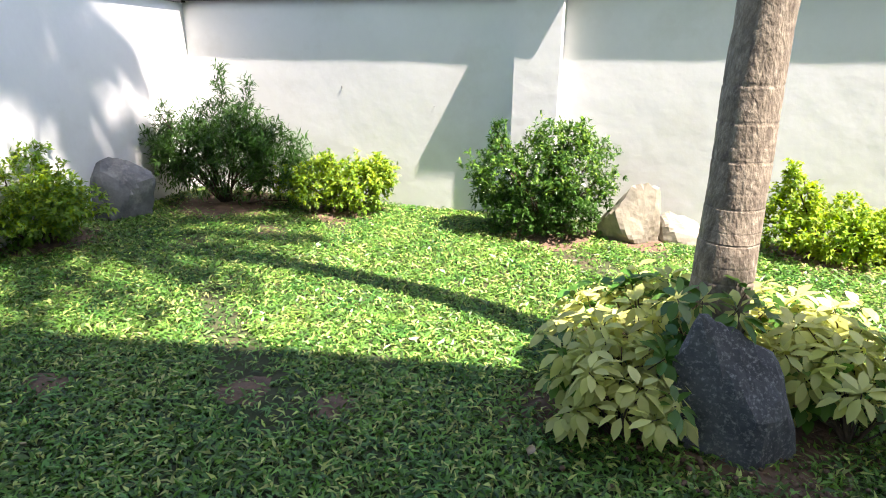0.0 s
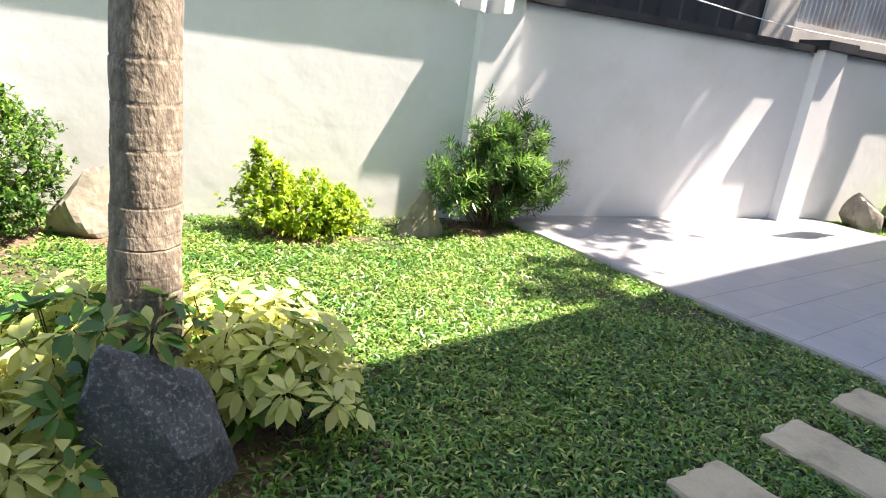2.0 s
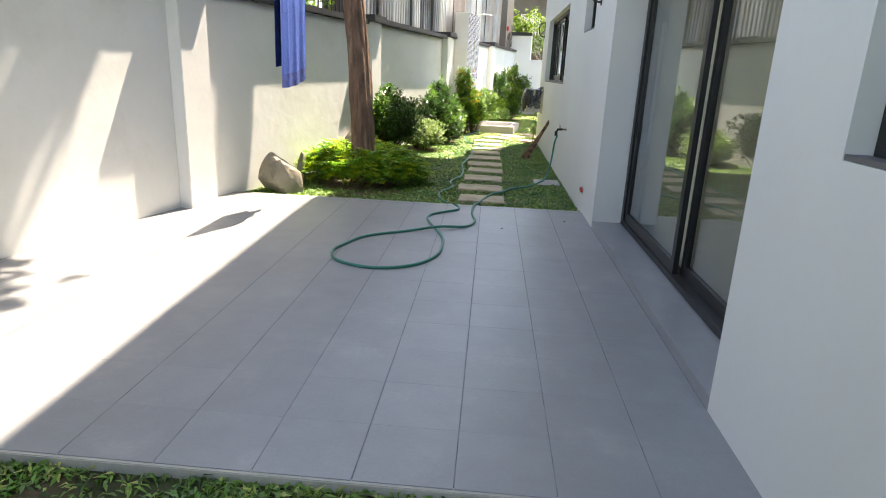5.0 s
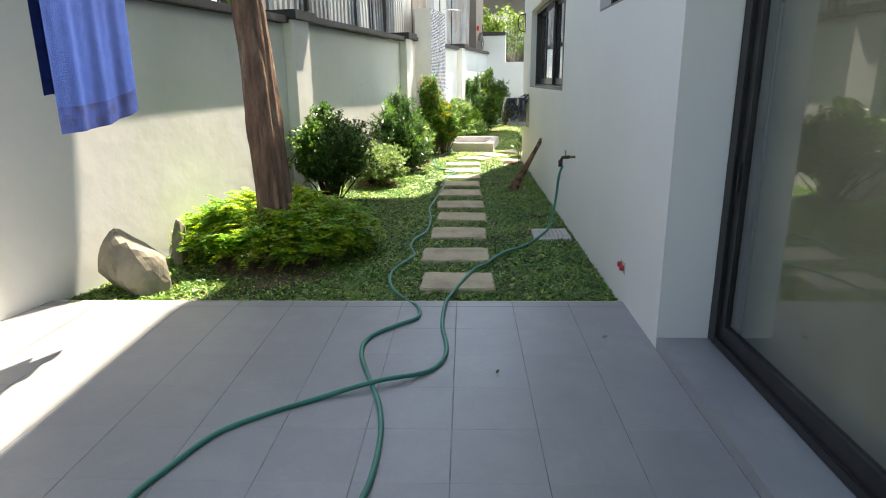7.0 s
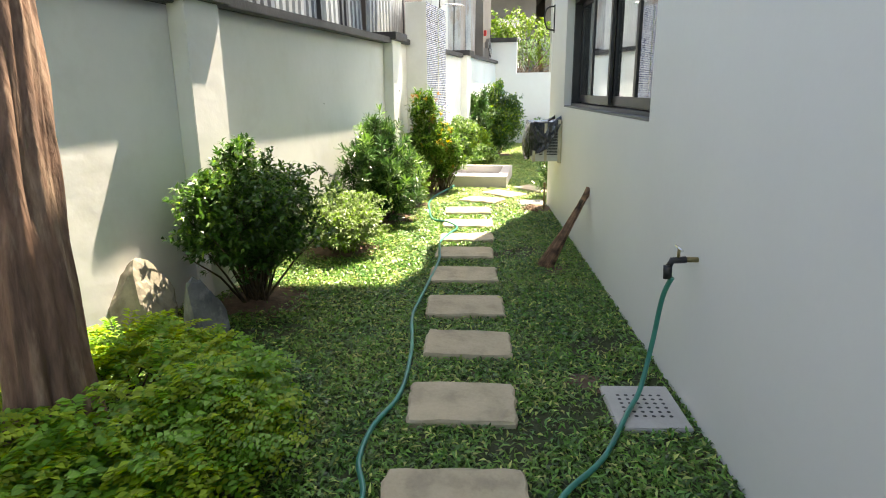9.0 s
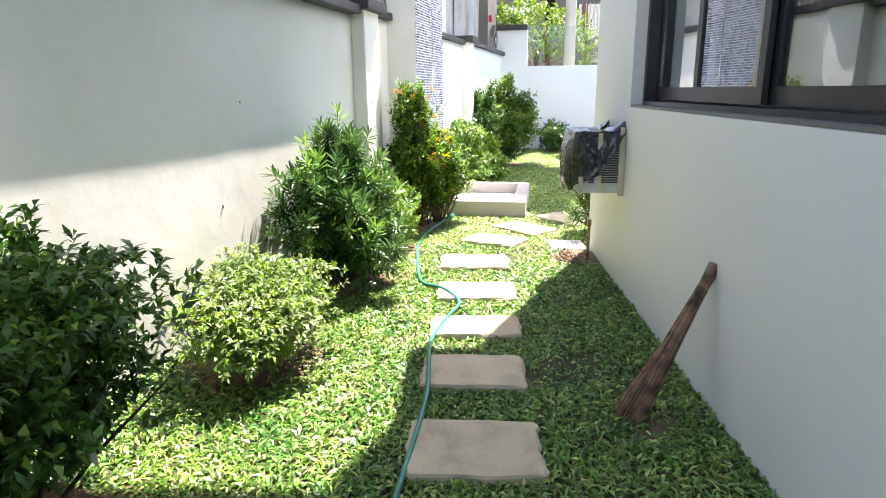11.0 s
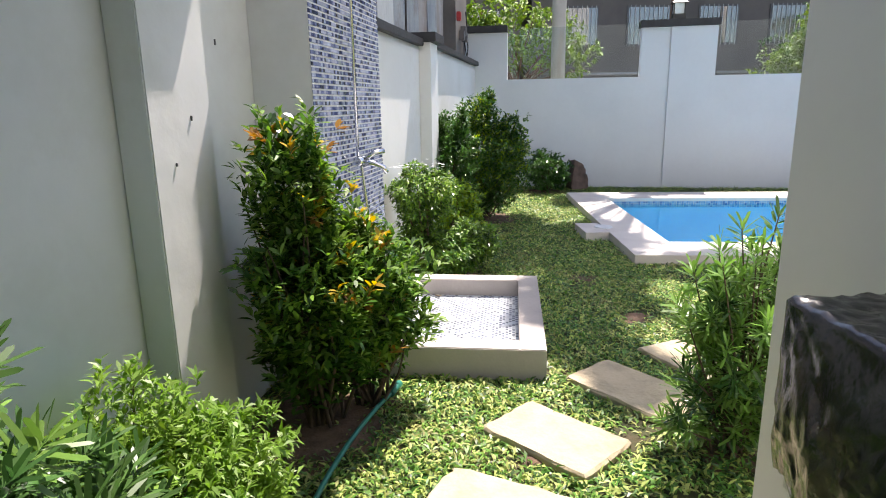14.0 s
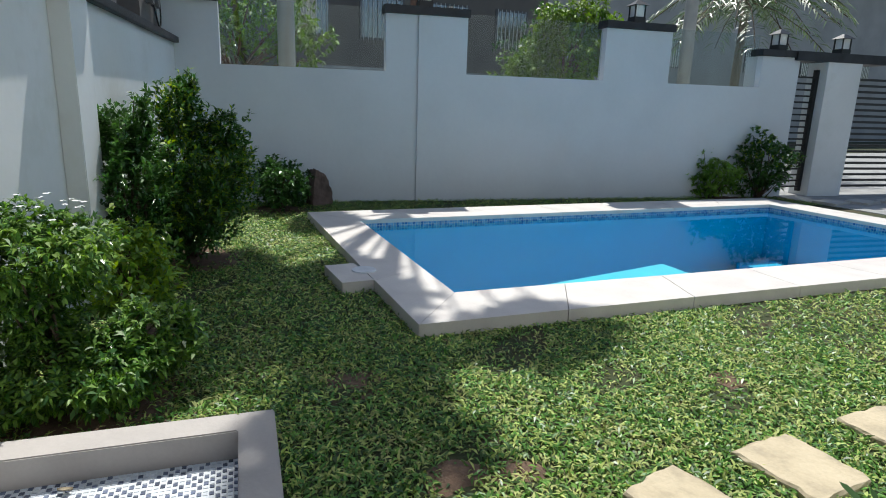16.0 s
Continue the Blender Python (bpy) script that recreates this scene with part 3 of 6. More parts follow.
def sliding_window(name, label, x0, x1, z0, z1, panes, y=-0.13, sash=0.055):
    w = thing(name, label, "window", "house windows", kind="structure")
    f = 0.06
    for nm, lo, hi in (("window_frame", (x0, y - 0.08, z0), (x0 + f, y + 0.04, z1)), ("window_frame", (x1 - f, y - 0.08, z0), (x1, y + 0.04, z1)),
                       ("window_frame", (x0 + f, y - 0.08, z1 - f), (x1 - f, y + 0.04, z1)), ("window_frame", (x0 + f, y - 0.08, z0), (x1 - f, y + 0.05, z0 + f * 0.8))):
        span(nm, lo, hi, M_ALU, w, "", 0.004)
    span("window_sill", (x0 - 0.0, y + 0.05, z0 + 0.002), (x1, -0.004, z0 + 0.02), M_GREYFRAME, w, "grey painted sill")
    step = (x1 - x0 - 2 * f) / panes
    for i in range(panes):
        a, b = x0 + f + i * step, x0 + f + (i + 1) * step
        yy = y - 0.055 if i % 2 else y - 0.015
        fr = thing("sash", "", "", at=None)
        fr.parent = w
        bmf = bmesh.new()
        for lo, hi in (((a - 0.01, yy - 0.015, z0 + f), (a + sash, yy + 0.015, z1 - f)), ((b - sash, yy - 0.015, z0 + f), (b + 0.01, yy + 0.015, z1 - f)),
                       ((a + sash, yy - 0.015, z0 + f), (b - sash, yy + 0.015, z0 + f + 0.085)), ((a + sash, yy - 0.015, z1 - f - sash), (b - sash, yy + 0.015, z1 - f))):
            c = [(p + q) / 2 for p, q in zip(lo, hi)]
            add_box(bmf, c, [q - p for p, q in zip(lo, hi)])
        part("sash_frame", bmf, M_ALU, fr)
        g = span("pane", (a + sash, yy - 0.003, z0 + f + 0.08), (b - sash, yy + 0.003, z1 - f - sash), M_GLASS, fr, "tinted glass pane")
        g.visible_shadow = False
    return w


sliding_window("window_1", "bronze framed sliding window beside the lawn", *NW, 2)
sliding_window("window_2", "small high bronze framed window", *HW, 2)
sliding_window("window_3", "wide bronze framed sliding window", *LW, 4)
span("curtain", (NW[0], -0.42, 1.2), (NW[1], -0.4, 2.6), M_CURTAIN)
tagged(bpy.data.objects["curtain"], "pale curtain behind the house window", "curtain")

span("curtain", (DR[0], -0.52, 0.12), (DR[1], -0.5, 2.7), material("olive_beige_curtain", (0.74, 0.70, 0.56), 0.9, 0.12, 2, 40, 0.1))
tagged(bpy.data.objects["curtain.001"], "olive beige curtain behind the patio door", "curtain")

# sliding door on its raised threshold
span("door_step", (DR[0], -0.30, -0.1), (DR[1], -0.002, DR[2]), M_TILE)
tagged(bpy.data.objects["door_step"], "grey tiled threshold below the sliding door", "step", kind="structure")
door = thing("door_1", "black framed glass sliding patio door", "door", kind="structure")
yd = -0.36
x0, x1, z0, z1 = DR[0] - 0.05, DR[1], DR[2], DR[3]
for lo, hi in (((x0, yd - 0.08, z0), (x0 + 0.09, yd + 0.06, z1)), ((x1 - 0.09, yd - 0.08, z0), (x1, yd + 0.06, z1)), ((x0 + 0.09, yd - 0.08, z1 - 0.08), (x1 - 0.09, yd + 0.06, z1)), ((x0 + 0.09, yd - 0.08, z0), (x1 - 0.09, yd + 0.06, z0 + 0.05))):
    span("door_frame", lo, hi, M_ALU, door, "", 0.004)
LEAVES = [x0 + 0.09, 7.22, x1 - 0.09]
for i in range(2):
    a, b = LEAVES[i], LEAVES[i + 1]
    yy = yd + (-0.04 if i == 0 else 0.02)
    bmf = bmesh.new()
    for lo, hi in (((a, yy - 0.02, z0 + 0.05), (a + 0.075, yy + 0.02, z1 - 0.08)), ((b - 0.075, yy - 0.02, z0 + 0.05), (b, yy + 0.02, z1 - 0.08)),
                   ((a + 0.075, yy - 0.02, z0 + 0.05), (b - 0.075, yy + 0.02, z0 + 0.14)), ((a + 0.075, yy - 0.02, z1 - 0.16), (b - 0.075, yy + 0.02, z1 - 0.08))):
        add_box(bmf, [(p + q) / 2 for p, q in zip(lo, hi)], [q - p for p, q in zip(lo, hi)])
    leaf_ob = part("door_leaf", bmf, M_ALU, door)
    g = span("pane", (a + 0.075, yy - 0.004, z0 + 0.14), (b - 0.075, yy + 0.004, z1 - 0.16), M_DOORGLASS, leaf_ob, "tinted glass pane")
    g.visible_shadow = False
    if i == 1:
        box("handle", (b - 0.04, yy + 0.026, 1.1), (0.02, 0.012, 0.16), M_BLACK, leaf_ob, "", 0, 0.004)

# ---- patio ----
patio = thing("patio", "grey square floor tiles laid in a grid", "patio", kind="structure")
PX0, PX1 = 4.65, 9.87
bm = bmesh.new()
vs = [bm.verts.new(v) for v in ((PX0, -0.02, 0.0505), (PX1, -0.02, 0.0505), (PX1, wall_at(PX1).y + 0.05, 0.0505), (PX0, wall_at(PX0).y + 0.05, 0.0505))]
low = [bm.verts.new((v.co.x, v.co.y, -0.15)) for v in vs]
bm.faces.new(vs)
for i in range(4):
    bm.faces.new((vs[i], vs[(i + 1) % 4], low[(i + 1) % 4], low[i]))
part("slab", bm, M_GROUT, patio)
span("edging", (PX0 - 0.035, -0.02, -0.1), (PX0 - 0.001, wall_at(PX0).y, 0.047), M_CONCRETE, patio, "pale concrete edge of the patio", 0.004)
span("edging", (PX1 + 0.001, -0.02, -0.1), (PX1 + 0.03, wall_at(PX1).y, 0.047), M_CONCRETE, patio, "pale concrete edge of the patio", 0.004)

# ---- end wall with glass bays ----
E_A, E_B = Vector((29.02, -0.055, 0)), Vector((27.22, -10.055, 0))
E_U = (E_B - E_A).normalized()
E_TURN = math.degrees(math.atan2(E_U.y, E_U.x))
E_N = Vector((E_U.y, -E_U.x, 0))


def end_at(y):
    return E_A + (E_B - E_A) * (-y / 10)


def end_box(name, y0, y1, front, back, z0, z1, mat, parent, label="", bevel=0.0):
    a, b = end_at(y0), end_at(y1)
    n = Vector((-0.984, 0.177, 0))
    c = (a + b) / 2 + n * (front - back) / 2
    return box(name, (c.x, c.y, (z0 + z1) / 2), ((b - a).length, front + back, z1 - z0), mat, parent, label, E_TURN, bevel)


wall_end = thing("wall_end", "white street wall with glass bays and lamps", "wall", kind="structure")
end_box("wall_panel", 1.0, -3.37, 0.0, 0.2, -0.2, 2.2, M_STREETWALL, wall_end)
end_box("wall_panel", -3.37, -10.2, 0.04, 0.16, -0.2, 2.2, M_STREETWALL, wall_end)
for a, b in ((1.0, -0.26), (-2.83, -3.37)):
    end_box("wall_pier", a, b, 0.0, 0.2, 2.2, 3.12, M_STREETWALL, wall_end)
for a, b in ((-3.37, -4.21), (-6.8, -8.15)):
    end_box("wall_pier", a, b, 0.04, 0.16, 2.2, 3.12, M_STREETWALL, wall_end)
end_box("wall_pier", -10.2, -11.1, 0.04, 0.4, -0.2, 2.8, M_STREETWALL, wall_end)
for a, b, z in ((1.0, -0.26, 3.12), (-2.80, -4.24, 3.12), (-6.77, -8.18, 3.12), (-10.15, -11.15, 2.8)):
    end_box("coping", a, b, 0.09, 0.25, z, z + 0.13, M_CAP, wall_end, "", 0.006)
for a, b in ((-0.27, -2.82), (-4.22, -6.79), (-8.16, -10.19)):
    g = end_box("glass_panel", a, b, -0.09, 0.105, 2.19, 3.2, M_CLEAR, wall_end, "clear frameless glass panel")
    g.visible_shadow = False


def wall_lamp(y, z):
    p = end_at(y)
    t = thing("gate_lamp", "black square lantern with frosted panes on a wall pier", "lamp", "pier lanterns", at=pose(p.x + 0.08, p.y, z, 0, 0, E_TURN))
    box("base", (0, 0, 0.05), (0.24, 0.24, 0.1), M_BLACK, t, "", 0, 0.01)
    for sx in (-1, 1):
        for sy in (-1, 1):
            box("post", (sx * 0.1, sy * 0.1, 0.2), (0.02, 0.02, 0.2), M_BLACK, t)
    box("pane", (0, 0, 0.2), (0.18, 0.18, 0.2), M_LAMPGLASS, t, "frosted white panes")
    bmr = bmesh.new()
    bmesh.ops.create_cone(bmr, cap_ends=True, segments=4, radius1=0.22, radius2=0.03, depth=0.1, matrix=pose(0, 0, 0.35, 0, 0, 45))
    part("lid", bmr, M_BLACK, t)
    return t


for y, z in ((-3.5, 3.25), (-7.45, 3.25), (-10.65, 2.93), (-12.2, 2.93)):
    wall_lamp(y, z)

# gate beside the street wall
gate = thing("gate", "black steel slatted gate between white posts", "gate", kind="structure")
end_box("post", -11.75, -12.6, 0.1, 0.4, -0.2, 2.75, M_WALL, gate)
end_box("lintel", -10.95, -13.3, 0.12, 0.42, 2.75, 2.93, M_CAP, gate, "black painted lintel")
for k in range(19):
    z = 0.18 + k * 0.125
    end_box("slat", -11.12, -11.74, -0.1, 0.14, z, z + 0.035, M_ALU, gate)
end_box("gate_stile", -11.66, -11.74, -0.08, 0.16, 0.1, 2.6, M_ALU, gate)
for k in range(19):
    z = 0.18 + k * 0.125
    end_box("slat", -12.62, -16.5, -0.1, 0.14, z, z + 0.05, M_ALU, gate)

rng = np.random.default_rng(3)


def tile_field(nu, nv, du, dv, size_u, size_v, lift):
    """Small raised tiles in a grid, in the plane of u and v, as five quads each."""
    i, j = np.meshgrid(np.arange(nu), np.arange(nv), indexing="ij")
    u0 = (i * du + (du - size_u) / 2).ravel() + rng.uniform(-0.0006, 0.0006, nu * nv)
    v0 = (j * dv + (dv - size_v) / 2).ravel() + rng.uniform(-0.0006, 0.0006, nu * nv)
    z = np.zeros_like(u0)
    c = lambda a, b, k: np.stack([u0 + a * size_u, v0 + b * size_v, z + k], 1)
    t = [c(0.04, 0.04, lift), c(0.96, 0.04, lift), c(0.96, 0.96, lift), c(0.04, 0.96, lift)]
    b = [c(0, 0, 0), c(1, 0, 0), c(1, 1, 0), c(0, 1, 0)]
    V = np.stack(t + b, 1)
    F = np.array([[0, 1, 2, 3], [0, 4, 5, 1], [1, 5, 6, 2], [2, 6, 7, 3], [3, 7, 4, 0]])
    n = len(V)
    return V.reshape(-1, 3), (F[None] + np.arange(n)[:, None, None] * 8).reshape(-1, 4)


def field_mesh(name, vf, m, mat, parent):
    v, f = vf
    me = bpy.data.meshes.new(name)
    me.from_pydata(v.tolist(), [], f.tolist())
    me.materials.append(mat)
    ob = new(name, me)
    ob.parent = parent
    ob.matrix_basis = m
    return tagged(ob, kind="stuff")


# ---- pool ----
pool = thing("pool", "rectangular swimming pool with blue floor and clear water", "pool", kind="structure")
bm = bmesh.new()
tops = [bm.verts.new((x, y, -0.05)) for x, y in POOL]
bots = [bm.verts.new((x, y, -1.35)) for x, y in POOL]
for i in range(4):
    bm.faces.new((tops[i], tops[(i + 1) % 4], bots[(i + 1) % 4], bots[i]))
bm.faces.new(bots)
part("pool_shell", bm, M_POOL, pool)
bm = bmesh.new()
bm.faces.new([bm.verts.new((x, y, 0.0)) for x, y in POOL])
w = part("pool_water", bm, M_WATER, pool, "clear still water")
w.visible_shadow = False
DECK = [(22.42, -0.945), (27.21, -1.225), (26.42, -9.905), (21.62, -9.905)]
for i in range(4):
    a, b, c, d = Vector(DECK[i]), Vector(DECK[(i + 1) % 4]), Vector(POOL[(i + 1) % 4]), Vector(POOL[i])
    n = max(1, round((b - a).length / 1.2))
    for k in range(n):
        t0, t1 = k / n, (k + 1) / n
        g = 0.0004
        q = [a.lerp(b, t0 + g), a.lerp(b, t1 - g), d.lerp(c, t1 - g), d.lerp(c, t0 + g)]
        bm = bmesh.new()
        up = [bm.verts.new((*p, 0.11)) for p in q]
        dn = [bm.verts.new((*p, -0.05)) for p in q]
        bm.faces.new(up)
        for j in range(4):
            bm.faces.new((up[j], up[(j + 1) % 4], dn[(j + 1) % 4], dn[j]))
        part("coping_slab", bm, M_DECK, pool)
span("coping_slab", (23.64, -1.015, -0.1), (24.27, -0.715, 0.108), M_DECK, pool)
bm = bmesh.new()
bmesh.ops.create_cone(bm, cap_ends=True, segments=24, radius1=0.12, radius2=0.115, depth=0.012, matrix=pose(23.97, -1.025, 0.116))
part("skimmer_lid", bm, M_MOSAIC, pool, "round white skimmer lid")
# added pale wedge for the sunlit strip along the near side, and steps at the end
bm = bmesh.new()
vt = [bm.verts.new((x, y, -0.12)) for x, y in ((23.04, -1.58), (23.42, -1.6), (23.85, -4.8), (22.75, -4.75))]
vb = [bm.verts.new((v.co.x, v.co.y, -1.34)) for v in vt]
bm.faces.new(vt)
for k in range(4):
    bm.faces.new((vt[k], vt[(k + 1) % 4], vb[(k + 1) % 4], vb[k]))
part("pool_sun_wedge", bm, M_AQUA, pool, "pale aqua wedge added for the sunlit pool edge")
for k in range(3):
    span("pool_step", (23.97, -9.15, -1.34), (25.57, -7.35 - 0.5 * k, -1.15 + k * 0.15), M_POOL_PALE, pool)
# waterline band of small tiles
for i in range(4):
    a, b = Vector(POOL[i]), Vector(POOL[(i + 1) % 4])
    c = Vector(((a.x + b.x) / 2, (a.y + b.y) / 2))
    mid_p = Vector((24.37, -5.355))
    inw = (mid_p - c).normalized() * 0.004
    d = b - a
    base = Matrix.Translation((a.x + inw.x, a.y + inw.y, -0.05)) @ pose(0, 0, 0, 0, 0, math.degrees(math.atan2(d.y, d.x))) @ pose(0, 0, 0, 90, 0, 0)
    n = int(d.length / 0.04)
    field_mesh("waterline_tiles", tile_field(n, 3, d.length / n, 0.036, 0.034, 0.031, 0.003), base, M_WATERLINE, pool)

# ---- shower ----
SH = pose(19.645, 0.515, 0, 0, 0, -7.3)
basin = thing("shower_basin", "raised taupe shower basin with mosaic floor", "shower basin", at=SH)
BU, BV, CW = 1.72, 1.48, 0.17
span("kerb", (0, 0, -0.05), (BU, CW, 0.21), M_BASIN, basin, "", 0.006)
span("kerb", (0, CW, -0.05), (CW, BV, 0.21), M_BASIN, basin, "", 0.006)
span("kerb", (BU - CW, CW, -0.05), (BU, BV, 0.21), M_BASIN, basin, "", 0.006)
span("floor_bed", (CW, CW, -0.02), (BU - CW, BV, 0.065), M_MOSAIC, basin)
nu, nv = int((BU - 2 * CW) / 0.0255), int((BV - CW) / 0.025)
tv, tf = tile_field(nu, nv, (BU - 2 * CW) / nu, (BV - CW) / nv, 0.0205, 0.02, 0.003)
ti, tj = np.divmod(np.arange(nu * nv), nv)
dark_tile = ((ti + tj) % 2 == 0) & (rng.random(nu * nv) < 0.66)
for sel, mat in ((dark_tile, M_TILE_DARK), (~dark_tile, M_TILE_PALE)):
    n = int(sel.sum())
    field_mesh("mosaic_tiles", (tv.reshape(-1, 8, 3)[sel].reshape(-1, 3), tf[:5 * n]), pose(CW, CW, 0.065), mat, basin)
box("drain_plate", (0.95, 0.81, 0.07), (0.2, 0.2, 0.014), M_ACBODY, basin, "square steel floor drain plate", 0, 0.004)
bm = bmesh.new()
bmesh.ops.create_cone(bm, cap_ends=True, segments=28, radius1=0.07, radius2=0.068, depth=0.004, matrix=pose(0.95, 0.81, 0.079))
grate = part("drain_grate", bm, M_ACBODY, basin, "round perforated steel grate")
bm = bmesh.new()
bmesh.ops.create_circle(bm, cap_ends=True, segments=10, radius=0.0045)
drain_hole = part("hole", bm, M_GREYFRAME, grate)
drain_hole.location = (0.95, 0.81, 0.0818)
for ring in (1, 2, 3):
    for k in range(6 * ring):
        a = 2 * math.pi * k / (6 * ring)
        ob = new("hole", drain_hole.data)
        ob.parent = grate
        ob.location = (0.95 + 0.018 * ring * math.cos(a), 0.81 + 0.018 * ring * math.sin(a), 0.0818)

pier_x0, pier_x1, pier_d = 19.73, 21.05, 0.362
shower_pier = thing("shower_wall", "tall white pier faced with blue mosaic tiles", "shower wall", kind="structure")
wall_box("pier", pier_x0, pier_x1, pier_d, 0.0, -0.1, 3.1, M_WALL, shower_pier, "", 0.004)
p = wall_at(pier_x0, pier_d + 0.001, 0.1)
pm = Matrix.Translation(p) @ pose(0, 0, 0, 0, 0, WALL_TURN) @ pose(0, 0, 0, 90, 0, 0)
plen = (wall_at(pier_x1) - wall_at(pier_x0)).length
nu, nv = int(plen / 0.029), int(3.0 / 0.031)
field_mesh("mosaic_tiles", tile_field(nu, nv, plen / nu, 3.0 / nv, 0.0265, 0.0215, 0.004), pm, M_MOSAIC_WALL, shower_pier)
shower = thing("shower", "chrome shower pipe with mixer tap and handset", "shower", at=Matrix.Translation(wall_at(20.35, pier_d + 0.04)) @ pose(0, 0, 0, 0, 0, WALL_TURN))
tube("riser", [(0, 0, 1.35), (0, 0, 3.05), (0, -0.1, 3.12), (0, -0.35, 3.12)], 0.011, M_CHROME, shower)
bm = bmesh.new()
bmesh.ops.create_cone(bm, cap_ends=True, segments=20, radius1=0.11, radius2=0.09, depth=0.02, matrix=pose(0, -0.36, 3.1))
part("shower_head", bm, M_CHROME, shower)
tube("mixer", [(-0.09, -0.02, 1.36), (0.09, -0.02, 1.36)], 0.03, M_CHROME, shower)
tube("lever", [(0.02, -0.04, 1.37), (0.06, -0.1, 1.41), (0.11, -0.15, 1.42)], [0.02, 0.015, 0.02], M_CHROME, shower)
tube("spout", [(0, -0.02, 1.35), (0.02, -0.1, 1.34), (0.06, -0.16, 1.31), (0.07, -0.18, 1.27)], [0.024, 0.02, 0.018, 0.018], M_CHROME, shower)
tube("handset_hose", smooth_line([(0.0, -0.02, 1.33), (0.02, -0.03, 1.15), (0.06, -0.03, 0.98)]), 0.014, M_CHROME, shower)
tube("handset", [(0.06, -0.03, 1.0), (0.08, -0.05, 0.86)], [0.018, 0.014], M_CHROME, shower)

# ---- stepping stones ----
def stepping_stone(x, y, sx, sy, turn, seed):
    rng = np.random.default_rng(seed)
    bm = bmesh.new()
    ring = []
    for a, b, n in (((-1, -1), (1, -1), 9), ((1, -1), (1, 1), 7), ((1, 1), (-1, 1), 9), ((-1, 1), (-1, -1), 7)):
        for k in range(n):
            t = k / n
            px, py = a[0] + (b[0] - a[0]) * t, a[1] + (b[1] - a[1]) * t
            cut = 0.97 if k == 0 else 1.0
            ring.append((px * sx / 2 * cut + rng.normal(0, 0.005), py * sy / 2 * cut + rng.normal(0, 0.005)))
    lo = [bm.verts.new((p, q, -0.04)) for p, q in ring]
    mid = [bm.verts.new((p + rng.normal(0, 0.003), q + rng.normal(0, 0.003), 0.03)) for p, q in ring]
    top = [bm.verts.new((p * 0.965, q * 0.955, 0.043 + rng.normal(0, 0.002))) for p, q in ring]
    n = len(ring)
    for r, s in ((lo, mid), (mid, top)):
        for k in range(n):
            bm.faces.new((r[k], r[(k + 1) % n], s[(k + 1) % n], s[k]))
    bm.faces.new(top)
    ob = part("stepping_stone", bm, M_STEP)
    ob.matrix_world = pose(x, y, 0, rng.normal(0, 0.5), rng.normal(0, 0.5), turn)
    return tagged(ob, "rough rectangular beige sandstone stepping stone in the lawn", "stepping stone", "stepping stones")


STONES = [(4.14, 1.2, 0.40, 0.61, 0), (3.36, 1.2, 0.38, 0.60, 1), (2.58, 1.2, 0.38, 0.60, -1),
          (10.39, 1.2, 0.42, 0.59, 0), (11.17, 1.23, 0.43, 0.63, 1), (12.0, 1.21, 0.43, 0.59, 0), (12.8, 1.18, 0.41, 0.58, -1), (13.55, 1.2, 0.46, 0.61, 1), (14.385, 1.22, 0.46, 0.62, 0),
          (15.17, 1.22, 0.41, 0.6, -1), (15.865, 1.2, 0.37, 0.62, 0), (16.625, 1.18, 0.42, 0.64, 1), (17.49, 1.19, 0.48, 0.65, 1),
          (18.36, 0.97, 0.43, 0.62, -28), (18.945, 0.60, 0.43, 0.66, -46), (19.465, 0.025, 0.43, 0.73, -54), (19.84, -0.51, 0.40, 0.66, -66), (20.12, -1.28, 0.40, 0.5, -78), (20.15, -2.025, 0.46, 0.42, 0), (20.15, -2.875, 0.46, 0.44, 0)]
for i, (x, y, sx, sy, turn) in enumerate(STONES):
    stepping_stone(x, y, sx, sy, turn, 100 + i)


# ---- drain covers ----
def drain_cover(x, y, sx, sy, label):
    t = thing("drain_cover", label, "drain cover", "drain covers", at=pose(x, y, 0.0))
    box("frame", (0, 0, 0.0), (sx, sy, 0.05), M_CONCRETE, t, "", 0, 0.006)
    bmh = bmesh.new()
    bmesh.ops.create_circle(bmh, cap_ends=True, segments=10, radius=0.011)
    first = part("hole", bmh, M_BLACK, t)
    first.location = (-0.1125, -0.1125, 0.0265)
    for k in range(1, 36):
        ob = new("hole", first.data)
        ob.parent = t
        ob.location = ((k // 6 - 2.5) * 0.045, (k % 6 - 2.5) * 0.045, 0.0265)


drain_cover(12.0, 0.23, 0.46, 0.38, "square pale concrete drain cover with holes")
drain_cover(18.19, 0.21, 0.40, 0.36, "square white drain cover with holes in sun")

